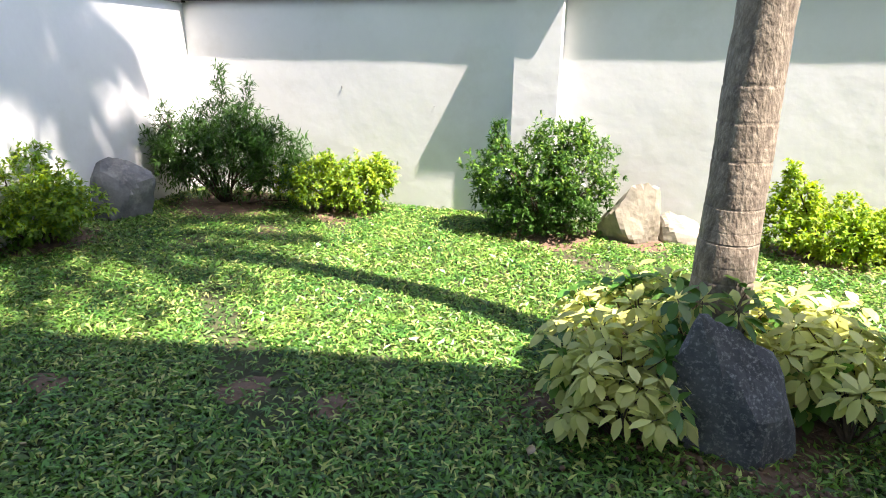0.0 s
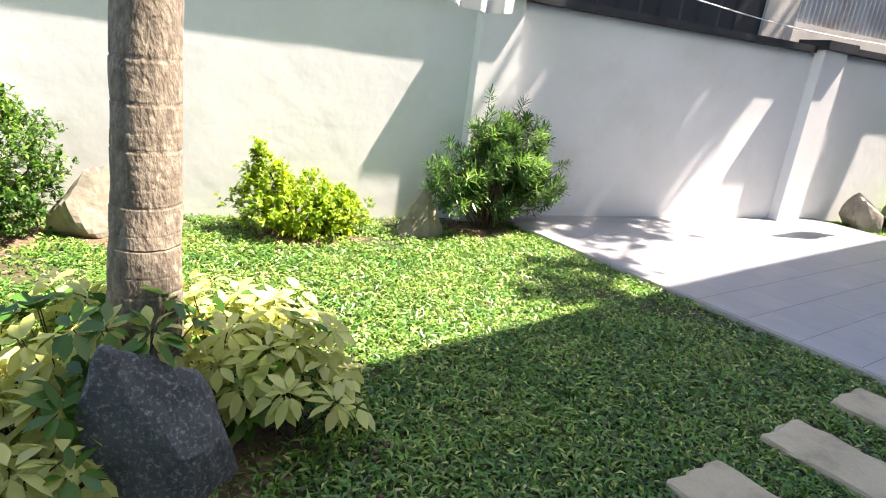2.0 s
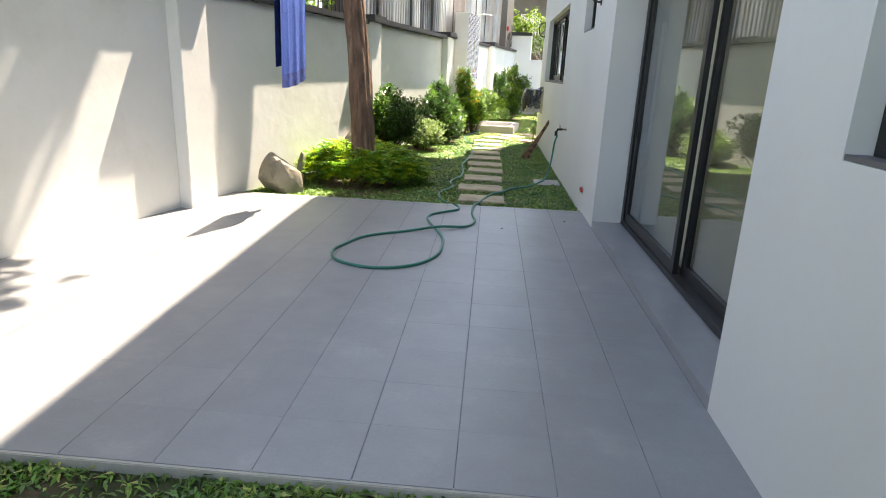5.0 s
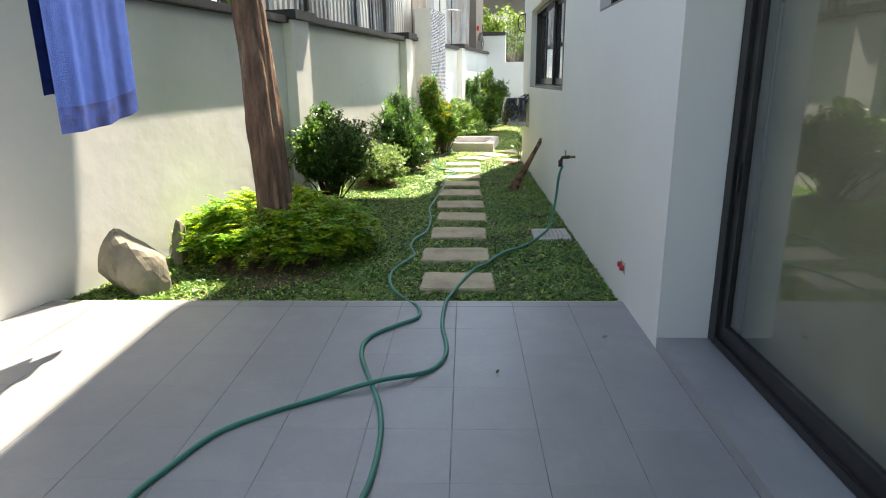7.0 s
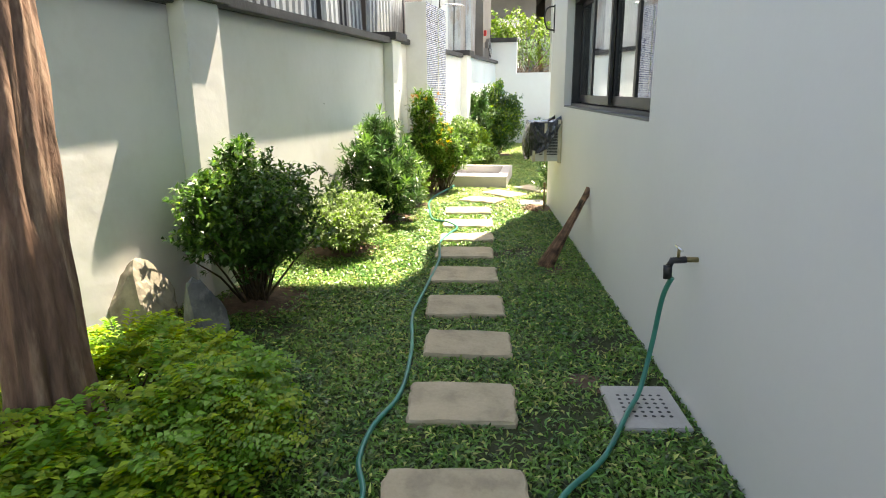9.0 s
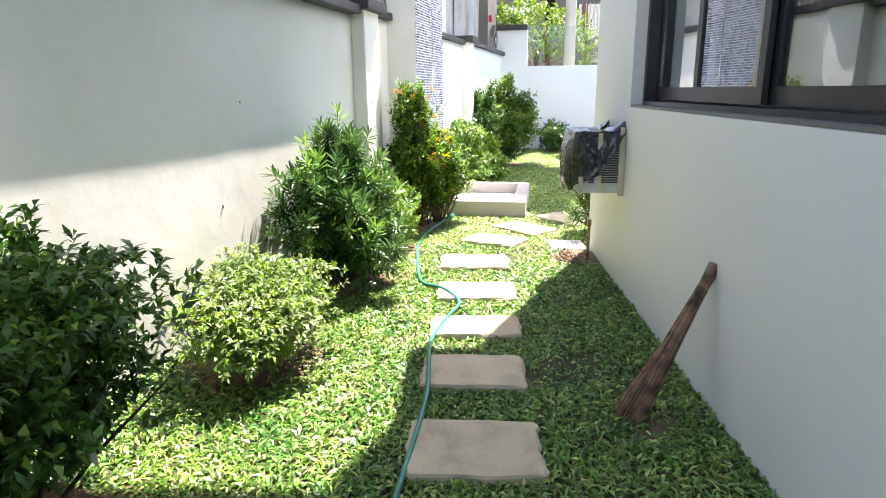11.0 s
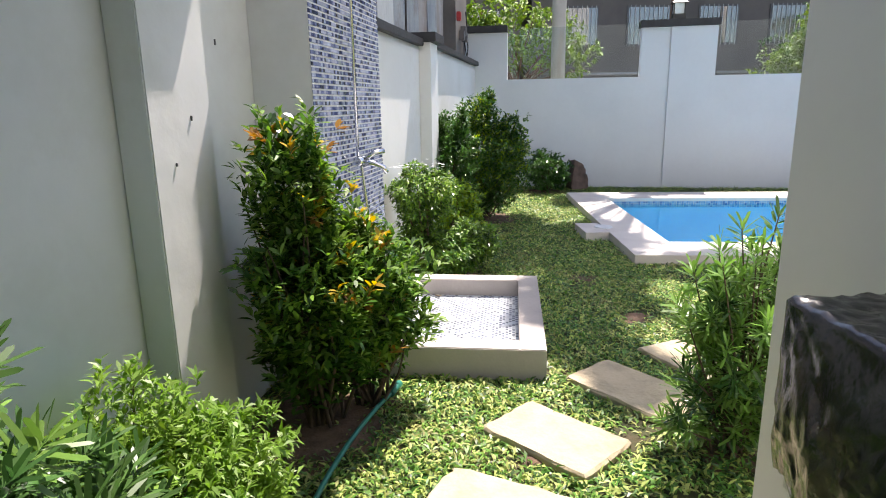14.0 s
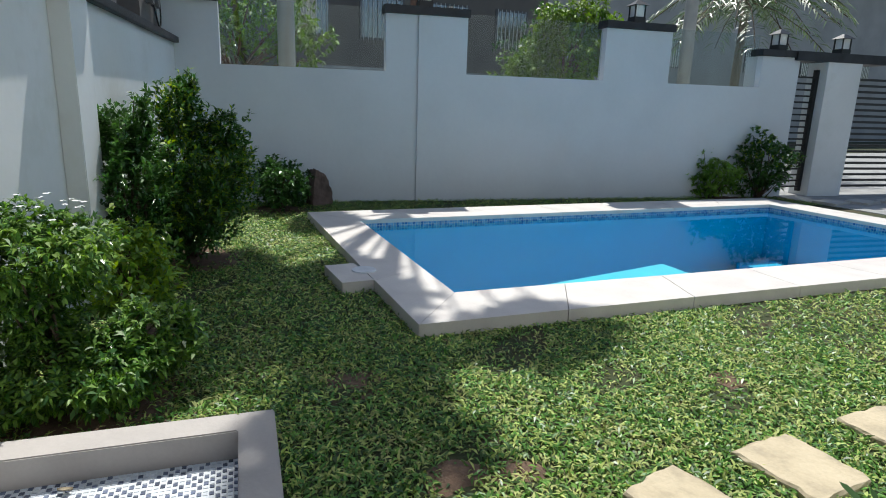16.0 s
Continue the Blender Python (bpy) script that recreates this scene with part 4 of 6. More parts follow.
# ---- hose ----
hose_line = [(12.03, 0.13, 0.74), (12.06, 0.16, 0.62), (12.1, 0.18, 0.35), (12.05, 0.24, 0.1), (11.9, 0.34, 0.04), (11.5, 0.55, 0.03), (11.2, 0.78, 0.045), (10.85, 0.95, 0.045), (10.6, 1.08, 0.055), (10.07, 1.24, 0.04), (9.8, 1.28, 0.065), (9.4, 1.29, 0.062), (9.0, 1.25, 0.062), (8.75, 1.34, 0.062), (8.59, 1.6, 0.085), (8.42, 1.92, 0.062), (8.16, 2.25, 0.062),
             (7.87, 2.38, 0.062), (7.6, 2.44, 0.062), (7.34, 2.32, 0.062), (7.22, 2.0, 0.062), (7.36, 1.7, 0.062), (7.67, 1.54, 0.062), (8.06, 1.52, 0.062), (8.35, 1.56, 0.062), (8.58, 1.63, 0.062), (8.96, 1.75, 0.062), (9.2, 1.74, 0.062), (9.39, 1.6, 0.062), (9.54, 1.46, 0.062), (9.75, 1.48, 0.062), (9.95, 1.58, 0.03), (10.3, 1.74, 0.03), (10.71, 1.76, 0.03), (11.14, 1.62, 0.03)]
hose_line2 = [(11.14, 1.62, 0.03), (11.45, 1.68, 0.03), (11.75, 1.66, 0.03), (12.1, 1.56, 0.03), (12.7, 1.55, 0.03), (13.3, 1.6, 0.03), (13.72, 1.57, 0.03), (14.73, 1.475, 0.045), (15.19, 1.48, 0.045), (15.57, 1.49, 0.045), (15.96, 1.41, 0.045), (16.26, 1.32, 0.045), (16.45, 1.35, 0.045), (16.66, 1.46, 0.045), (16.81, 1.62, 0.035), (17.1, 1.69, 0.03), (17.6, 1.74, 0.03), (18.05, 1.78, 0.03), (18.5, 1.75, 0.03), (18.9, 1.67, 0.035), (19.2, 1.58, 0.04), (19.45, 1.47, 0.06)]
hose = thing("garden_hose", "green rubber garden hose looped over patio and lawn", "hose")
tube("hose_pipe", smooth_line(hose_line + hose_line2[1:], 8), 0.0135, M_HOSE, hose, "", 10)
tube("hose_connector", [(19.41, 1.485, 0.055), (19.52, 1.44, 0.07)], 0.022, M_HOSE, hose, "plastic hose end connector", 12)

# ---- garden tap ----
tap = thing("garden_tap", "brass garden tap with black hose fitting on wall", "tap", at=pose(12.05, 0, 0.83))
tube("pipe", [(0, -0.02, 0), (0, 0.08, 0)], 0.014, M_BRASS, tap)
tube("body", [(0, 0.06, 0.0), (0, 0.13, -0.005), (0, 0.15, -0.05)], 0.018, M_BLACK, tap)
tube("hose_fitting", [(0, 0.15, -0.03), (-0.01, 0.15, -0.1)], 0.023, M_BLACK, tap)
tube("valve_stem", [(0, 0.1, 0.01), (0, 0.1, 0.055)], 0.008, M_BRASS, tap)
tube("handle", [(-0.05, 0.1, 0.058), (0.05, 0.1, 0.062)], 0.007, M_CHROME, tap)

# wall outlets and pipe stub
pipe_box = thing("pipe_outlet", "pair of red capped pipe outlets in the wall", "outlet", at=pose(9.9, 0, 0.3))
for k in range(2):
    tube("pipe_cap", [(k * 0.06, -0.01, 0.01 * k), (k * 0.06, 0.03, 0.01 * k)], 0.02, M_RED, pipe_box)
box("patch", (0.03, 0.0015, 0.0), (0.13, 0.003, 0.08), M_CONCRETE, pipe_box)
stub = thing("wall_socket", "small dark cable hole with loose wire ends", "outlet", at=pose(2.88, 0, 0.5))
bm = bmesh.new()
bmesh.ops.create_circle(bm, cap_ends=True, segments=12, radius=0.022, matrix=pose(0, 0.002, 0.02, -90, 0, 0))
part("hole", bm, M_BLACK, stub)
tube("wire", smooth_line([(0, 0, 0.03), (0.006, 0.018, 0.02), (0.0, 0.02, -0.03), (-0.006, 0.012, -0.06)]), 0.006, M_BLACK, stub)
tube("wire", smooth_line([(0.0, 0, 0.02), (-0.012, 0.02, 0.04), (-0.014, 0.018, 0.07)]), 0.005, M_BLACK, stub)
standpipe = thing("standpipe", "thin brass standpipe with a tap end in soil", "pipe", at=pose(17.62, 0.1, 0))
tube("pipe", [(0, 0, -0.05), (0, 0, 0.36)], 0.013, M_BRASS, standpipe)
tube("cap", [(0, 0, 0.35), (0, 0, 0.41)], 0.021, M_BRASS, standpipe)

# wall lanterns of which the arm loops show
for x, z in ((17.92, 2.62), (10.0, 2.55)):
    t = thing("wall_bracket", "black looped metal lantern bracket on house wall", "bracket", "wall brackets", at=pose(x, 0, z))
    tube("loop", smooth_line([(0, 0, 0.16), (0, 0.1, 0.14), (0, 0.14, 0.02), (0, 0.1, -0.12), (0, 0, -0.15)]), 0.012, M_BLACK, t)
    box("plate", (0, 0.006, 0), (0.05, 0.012, 0.36), M_BLACK, t)

# ---- broom leaning on the wall ----
broom = thing("broom", "brown stick broom leaning against house wall", "broom")
rng = np.random.default_rng(8)
bm = bmesh.new()
foot, head = Vector((14.71, 0.435, 0.0)), Vector((14.93, 0.02, 0.70))
for i in range(240):
    a, r = rng.uniform(0, 6.28), math.sqrt(rng.random())
    off = Vector((math.cos(a), math.sin(a), 0)) * r
    tube_bm(bm, [foot + off * 0.085 + Vector((0, 0, rng.uniform(0, 0.05))), foot.lerp(head, 0.5) + off * 0.045, head + off * 0.024], [0.0022, 0.003, 0.003], 4, False)
part("bristles", bm, M_BROOM, broom)
for t0 in (0.86,):
    c = foot.lerp(head, t0)
    tube("binding", [c, c + (head - foot) * 0.035], 0.031 if t0 > 0.8 else 0.038, M_TWIG, broom)
tube("handle_butt", [foot.lerp(head, 0.9), foot.lerp(head, 1.06)], [0.028, 0.036], M_BROOM, broom)

# ---- air conditioner wrapped in plastic ----
ac = thing("air_conditioner", "window air conditioner wrapped in black plastic and tape", "air conditioner")
span("casing", (16.86, -0.1, 0.79), (17.4, 0.365, 1.245), M_ACBODY, ac, "", 0.012)
span("wall_collar", (16.84, 0.0, 0.77), (17.46, 0.012, 1.3), M_TAPE, ac)


def ridged(p):
    """Sharp creases of drawn plastic."""
    w = 0.0
    for k, f in ((1.0, 5.0), (0.6, 11.0), (0.4, 21.0)):
        w += k * (1 - 2 * abs(noise.noise(Vector((p.x, p.y, p.z * 0.7)) * f + Vector((f, 2, 7)))))
    return w


def bag_point(u, v):
    """Round the three free sides from the wall (u 0) back to the wall (u 1), and down (v)."""
    drop = v
    if u < 0.36:
        q = u / 0.36
        low = 1.27 - 0.32 * min(1.0, q / 0.5) - 0.08 * max(0.0, (q - 0.5) / 0.5)
        p, out = Vector((16.838, 0.012 + (0.378 - 0.03 * v) * q, 0)), Vector((-1, 0, 0))
        swell = 0.004 + 0.02 * math.sin(math.pi * q) * drop
    elif u < 0.72:
        q = (u - 0.36) / 0.36
        low = 0.87 - 0.08 * math.sin(math.pi * min(1.0, q * 1.2)) ** 0.7 - 0.015 * math.sin(q * 14)
        p, out = Vector((16.838 + 0.57 * q, 0.39 - 0.03 * v, 0)), Vector((0, 1, 0))
        swell = 0.075 * math.sin(math.pi * q) ** 0.7 * math.sin(math.pi * min(1.0, drop * 0.75)) + 0.01
    else:
        q = (u - 0.72) / 0.28
        low = 0.84
        p, out = Vector((17.408, 0.39 - 0.03 * v - (0.378 - 0.03 * v) * q, 0)), Vector((1, 0, 0))
        swell = 0.02 * drop
    top = 1.275 + 0.045 * (1 - min(1, p.y / 0.12))
    p.z = top + (low - top) * v
    edge = min(abs(u - 0.36), abs(u - 0.72)) * 9
    pleat = 0.006 * math.sin(u * 190) * max(0.0, 1 - edge) * v
    for corner in (0.36, 0.72):
        du, far = (u - corner) * 1.6, math.hypot((u - corner) * 1.6, v * 0.45)
        fan = math.atan2(du, v * 0.45 + 0.02)
        pleat += 0.05 * (abs(math.sin(fan * 7 + 0.5)) - 0.5) * far * math.exp(-(far / 0.3) ** 2)
    return p + out * (swell + pleat + 0.011 * ridged(p) * min(1, 0.25 + v))


bm = bmesh.new()
NU, NV = 180, 56
side = [[bm.verts.new(bag_point(i / NU, j / NV)) for j in range(NV + 1)] for i in range(NU + 1)]
cap_rows = [[c[0] for c in side]]
middle = Vector((17.12, 0.16, 1.27))
CR = 24
for r in range(1, CR):
    row = []
    for v in cap_rows[0]:
        q = v.co.lerp(middle, r / CR)
        wad = 0.05 * max(0.0, 1 - q.y / 0.14) * (0.6 + 0.6 * noise.noise(q * 9))
        row.append(bm.verts.new(q + Vector((0, 0, 0.009 * ridged(q * 1.3) + wad))))
    cap_rows.append(row)
for i in range(NU):
    for j in range(NV):
        bm.faces.new((side[i][j], side[i + 1][j], side[i + 1][j + 1], side[i][j + 1])).smooth = True
    for r in range(CR - 1):
        bm.faces.new((cap_rows[r][i], cap_rows[r + 1][i], cap_rows[r + 1][i + 1], cap_rows[r][i + 1])).smooth = True
bm.faces.new(cap_rows[CR - 1])
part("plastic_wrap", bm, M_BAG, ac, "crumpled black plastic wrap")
for y0, y1, z0, z1 in ((0.016, 0.05, 0.775, 1.315), (0.185, 0.22, 0.80, 1.275), (0.33, 0.365, 0.785, 0.93)):
    bm = bmesh.new()
    cols = []
    for k in range(25):
        z = z0 + (z1 - z0) * k / 24
        out = 0.012 + 0.004 * noise.noise(Vector((y0 * 9, z * 12, 2)))
        cols.append([bm.verts.new((16.834 - out - e, y + 0.008 * (z - z0), z)) for y, e in ((y0, 0), (y1, 0), (y1, 0.002), (y0, 0.002))])
    for a, b in zip(cols, cols[1:]):
        for k in range(4):
            bm.faces.new((a[k], a[(k + 1) % 4], b[(k + 1) % 4], b[k]))
    part("tape_strip", bm, M_TAPE, ac, "beige packing tape strip")
for k in range(17):
    span("louvre", (16.848, 0.05, 0.875 + k * 0.019), (16.8595, 0.185, 0.885 + k * 0.019), M_BLACK, ac)
for k in range(4):
    span("louvre", (16.848, 0.235, 0.875 + k * 0.019), (16.8595, 0.28, 0.885 + k * 0.019), M_BLACK, ac)

# ---- clothes line, towel, shirt ----
line = thing("clothes_line", "thin white clothes line strung between two trunks", "clothes line")
tube("cord", smooth_line([(0.8, 3.3, 2.5), (2.4, 3.3, 2.33), (5.5, 3.3, 2.25), (8.0, 3.3, 2.33), (9.3, 3.3, 2.42), (11.75, 3.22, 2.85)]), 0.005, M_CLOTH, line)


def cloth(name, label, x0, x1, y, ztop, drop, mat, seed, border=None, amp=0.03):
    t = thing(name, label, name.replace("_", " "))
    for side, (dy, dz) in enumerate(((-0.03, drop), (0.03, drop * 0.8))):
        bmc = bmesh.new()
        nu, nv = 40, 36
        rows = []
        for i in range(nu + 1):
            u = i / nu
            col = []
            for j in range(nv + 1):
                v = j / nv
                fold = math.sin(u * 19 + seed) * amp * (0.35 + 0.65 * v) + math.sin(u * 43 + seed + v) * amp * 0.25
                xx = x0 + (x1 - x0) * u
                col.append(bmc.verts.new((xx, y + dy * math.sin(min(1, v * 6) * 1.57) + fold, ztop + 0.1 * (u if name == "towel" else 0) - dz * v + (0.0 if side else -0.03 * math.sin(u * 3)))))
            rows.append(col)
        for i in range(nu):
            for j in range(nv):
                f = bmc.faces.new((rows[i][j], rows[i + 1][j], rows[i + 1][j + 1], rows[i][j + 1]))
                f.smooth = True
                f.material_index = 1 if border and side == 0 and j > nv * 0.84 else 0
        ob = part("front_fold" if side == 0 else "back_fold", bmc, mat if side == 0 or not border else border, t)
        if border and side == 0:
            ob.data.materials.append(border)
    return t


cloth("towel", "bright blue towel with a navy border on the line", 8.9, 9.72, 3.3, 2.36, 1.0, M_TOWEL, 1.0, M_TOWEL_DK, 0.013)
cloth("shirt", "white cotton cloth hanging on the line", 2.18, 2.72, 3.3, 2.33, 0.4, M_CLOTH, 2.0)

# ---- rocks ----
rock("rock", "large pointed dark grey rock under the palm trunk", 0.585, 2.44, (0.38, 0.3, 0.64), M_ROCK, 29, 0, (-0.12, 0.12), taper=0.62)
rock("rock", "grey boulder beside the dark shrub", -4.3, 5.65, (0.40, 0.32, 0.66), M_ROCK_GREY, 12, 10, (0.1, 0))
rock("rock", "tall tan and grey boulder against the wall", 0.78, 5.58, (0.42, 0.32, 0.6), M_ROCK_TAN, 23, 0)
rock("rock", "low pale rock against the wall", 1.2, 5.62, (0.32, 0.2, 0.32), M_ROCK_TAN, 14, -10)
rock("rock", "rounded tan rock beside the feathery shrub", 3.42, 5.0, (0.36, 0.3, 0.52), M_ROCK_TAN, 15, 30)
rock("rock", "tan and grey boulder at the patio corner", 10.34, 3.80, (0.36, 0.42, 0.56), M_ROCK_TAN, 34, 20, (-0.08, 0.1), taper=0.35)
rock("rock", "flat upright stone behind the ground cover", 10.95, 3.75, (0.14, 0.1, 0.5), M_ROCK_TAN, 20, -10)
rock("rock", "pale rounded rock beside the round shrub", 12.88, 3.42, (0.26, 0.27, 0.63), M_ROCK_TAN, 36, 0, taper=0.1)
rock("rock", "grey rock beside the round shrub", 12.98, 3.04, (0.24, 0.22, 0.5), M_ROCK_GREY, 18, 0, taper=0.1)
rock("rock", "upright brown rock at the street wall", 28.42, -1.66, (0.3, 0.36, 0.66), M_ROCK_BROWN, 19, 0)


# ---- trees ----
def trunk_mesh(points, radii, sides, rings, rough, seed, ring_step=0.0):
    line = smooth_line(points, rings)
    n = len(line)
    bm = bmesh.new()
    rows = []
    for i, p in enumerate(line):
        f = i / (n - 1) * (len(radii) - 1)
        k = min(int(f), len(radii) - 2)
        r = radii[k] + (radii[k + 1] - radii[k]) * (f - k)
        if ring_step:
            ph = (p.z / ring_step + 0.55 * noise.noise(Vector((p.z * 2.3, seed, 0)))) % 1
            r *= 1 + 0.012 * ph - (0.024 if ph < 0.035 else 0.012 if 0.36 < ph < 0.385 else 0)
        row = []
        for s in range(sides):
            a = 2 * math.pi * s / sides
            q = Vector((math.cos(a), math.sin(a), 0))
            rr = r * (1 + rough * noise.noise(Vector((q.x * 4, q.y * 4, p.z * (1.2 if not ring_step else 6) + seed))) + rough * 0.5 * noise.noise(Vector((q.x * 11, q.y * 11, p.z * 3 + seed))) + (0 if ring_step else 0.45 * rough * noise.noise(Vector((q.x * 17, q.y * 17, p.z * 1.6 + seed)))))
            row.append(bm.verts.new(p + q * rr))
        rows.append(row)
    for a, b in zip(rows, rows[1:]):
        for s in range(sides):
            f = bm.faces.new((a[s], a[(s + 1) % sides], b[(s + 1) % sides], b[s]))
            f.smooth = True
    bm.faces.new(rows[-1])
    return bm


L_CROWN = leaf("tree_crown_leaf", (0.05, 0.12, 0.02), (0.09, 0.16, 0.03), 0.6)
palm = thing("palm_tree", "leaning ringed grey palm trunk in the lawn", "tree")
part("trunk", trunk_mesh([(0.62, 2.86, -0.1), (0.645, 2.89, 0.6), (0.67, 2.95, 1.0), (0.715, 3.06, 1.9), (0.82, 3.13, 3.5), (0.86, 2.97, 6.5), (0.5, 2.5, 10.6)], [0.16, 0.138, 0.13, 0.125, 0.12, 0.11, 0.10], 36, 110, 0.05, 3, 0.19), M_PALM, palm)
rng = np.random.default_rng(21)
fronds, fway = [], []
bm = bmesh.new()
for k in range(17):
    a = k * 2.4
    d = Vector((math.cos(a), math.sin(a), 0))
    pts = [Vector((0.5, 2.5, 10.6)) + d * (s * 2.0) + Vector((0, 0, 0.9 * s - 1.9 * s * s)) for s in np.linspace(0, 1, 9)]
    tube_bm(bm, pts, [0.03 - 0.0028 * i for i in range(9)], 5, False)
    for s in np.linspace(0.15, 1, 36):
        p = Vector((0.5, 2.5, 10.6)) + d * (s * 2.0) + Vector((0, 0, 0.9 * s - 1.9 * s * s))
        for sg in (-1, 1):
            fronds.append(p)
            fway.append((d.cross(Vector((0, 0, 1))) * sg + d * 0.5 + Vector((0, 0, -0.35))).normalized())
part("frond_ribs", bm, M_TWIG, palm)
quads("fronds", leaves(rng, np.array([list(p) for p in fronds]), np.array([list(p) for p in fway]), 0.7, 0.075), L_CROWN, palm)

tree = thing("garden_tree", "leaning red-brown tree trunk beside the patio", "tree")
part("trunk", trunk_mesh([(11.2, 2.9, -0.1), (11.24, 2.93, 0.5), (11.36, 2.99, 1.3), (11.58, 3.12, 2.25), (11.8, 3.3, 3.8), (11.6, 3.5, 5.6), (11.2, 3.5, 7.4)], [0.2, 0.16, 0.15, 0.14, 0.125, 0.10, 0.07], 84, 40, 0.2, 7), M_BARK, tree)
rng = np.random.default_rng(22)
p, d = twig_points(rng, [(9.9, 3.5, 8.6, 1.2, 0.7, 0.9), (8.8, 3.55, 8.3, 1.0, 0.6, 0.8), (10.4, 3.3, 8.0, 0.7, 0.6, 0.6), (9.9, 2.5, 8.8, 1.0, 0.6, 0.4), (12.3, 3.4, 8.6, 0.6, 0.5, 0.7), (8.7, 1.7, 8.8, 0.6, 0.45, 0.35), (8.1, 1.3, 8.9, 0.5, 0.35, 0.3)], 1080, 0.1)
pos, way = whorls(rng, p, d, 6, 0.2, 1.1)
quads("crown", leaves(rng, pos, way, 0.16, 0.07), L_CROWN, tree)
part("limb", stems(rng, (11.2, 3.5, 7.3), p, 14, 0.04), M_BARK, tree)

# ---- shrubs ----
L_DARK = leaf("dark_green_leaf", (0.04, 0.11, 0.02), (0.075, 0.17, 0.03), 0.8, 0.3)
L_POD = leaf("narrow_green_leaf", (0.042, 0.11, 0.03), (0.085, 0.165, 0.045), 0.9, 0.26, 0.22)
L_PODY = leaf("young_narrow_leaf", (0.13, 0.27, 0.05), (0.2, 0.33, 0.08), 0.7, 0.3, 0.3)
L_LIME = leaf("lime_yellow_leaf", (0.24, 0.37, 0.025), (0.34, 0.43, 0.035), 0.55, 0.5, 0.4)
L_FERN = leaf("fern_green_leaf", (0.13, 0.31, 0.035), (0.22, 0.40, 0.05), 0.6, 0.45, 0.4)
L_LIGHT = leaf("light_green_leaf", (0.13, 0.26, 0.035), (0.21, 0.33, 0.05), 0.6, 0.45, 0.35)
L_PALE = leaf("pale_yellow_leaf", (0.60, 0.60, 0.22), (0.46, 0.51, 0.15), 0.5, 0.4, 0.35)
L_UMB = leaf("umbrella_green_leaf", (0.05, 0.15, 0.02), (0.10, 0.2, 0.03), 0.5, 0.35)
L_VAR = leaf("grey_green_leaf", (0.16, 0.24, 0.09), (0.28, 0.33, 0.18), 0.6, 0.45, 0.3)
L_RED = leaf("orange_new_leaf", (0.48, 0.30, 0.03), (0.50, 0.44, 0.05), 0.6, 0.4, 0.4)

shrub("shrub", "light green leafy shrub by the side wall", -4.6, 4.65, [(0, 0, 0.4, 0.55, 0.5, 0.38), (0.3, -0.1, 0.3, 0.4, 0.4, 0.3), (-0.1, 0.2, 0.7, 0.25, 0.25, 0.3), (0.45, -0.1, 0.38, 0.35, 0.3, 0.18)], 1300, 8, 0.06, 0.025, L_LIGHT, 1, extra=(L_LIME, 0.3, 0.2), group="lime shrubs")
shrub("shrub", "tall dark shrub with narrow leaves against the wall", -3.55, 6.35, [(0, 0, 0.55, 0.8, 0.45, 0.5), (0.6, 0.05, 0.45, 0.5, 0.35, 0.42), (-0.5, 0, 0.65, 0.4, 0.35, 0.4), (0.1, 0.0, 0.8, 0.5, 0.35, 0.35), (0.0, 0.1, 1.25, 0.05, 0.05, 0.3), (0.3, 0.1, 1.15, 0.05, 0.05, 0.22)], 1900, 9, 0.10, 0.016, L_DARK, 2, spread=1.0, along=0.12)
shrub("shrub", "low lime yellow shrub against the wall", -2.2, 6.2, [(0.2, 0, 0.3, 0.4, 0.35, 0.3), (-0.25, 0, 0.28, 0.38, 0.35, 0.27), (0.42, 0, 0.42, 0.2, 0.2, 0.2), (-0.1, 0, 0.52, 0.1, 0.1, 0.12)], 1150, 8, 0.055, 0.024, L_LIGHT, 3, extra=(L_LIME, 0.6, 0.1), group="lime shrubs")
shrub("shrub", "rounded dark green shrub with small oval leaves", -0.08, 5.7, [(-0.1, 0, 0.5, 0.55, 0.42, 0.46), (0.3, 0, 0.55, 0.42, 0.38, 0.4), (-0.42, 0, 0.55, 0.3, 0.3, 0.38), (0.1, 0, 0.88, 0.28, 0.25, 0.2), (0, -0.05, 0.25, 0.55, 0.4, 0.24), (-0.45, 0, 0.92, 0.08, 0.08, 0.16), (0.3, 0, 0.95, 0.1, 0.1, 0.14)], 2300, 8, 0.052, 0.02, L_DARK, 4, extra=(L_LIGHT, 0.3, 0.4), up=0.8, hollow=0.55)
shrub("shrub", "lime yellow shrub in full sun by the wall", 2.25, 5.3, [(0.05, 0, 0.25, 0.5, 0.4, 0.25), (-0.22, 0.05, 0.42, 0.25, 0.22, 0.22), (0.4, -0.05, 0.22, 0.28, 0.28, 0.2), (-0.3, 0.05, 0.68, 0.08, 0.08, 0.14)], 1300, 8, 0.052, 0.024, L_LIME, 5, extra=(L_LIGHT, 0.25, 0.0), group="lime shrubs")
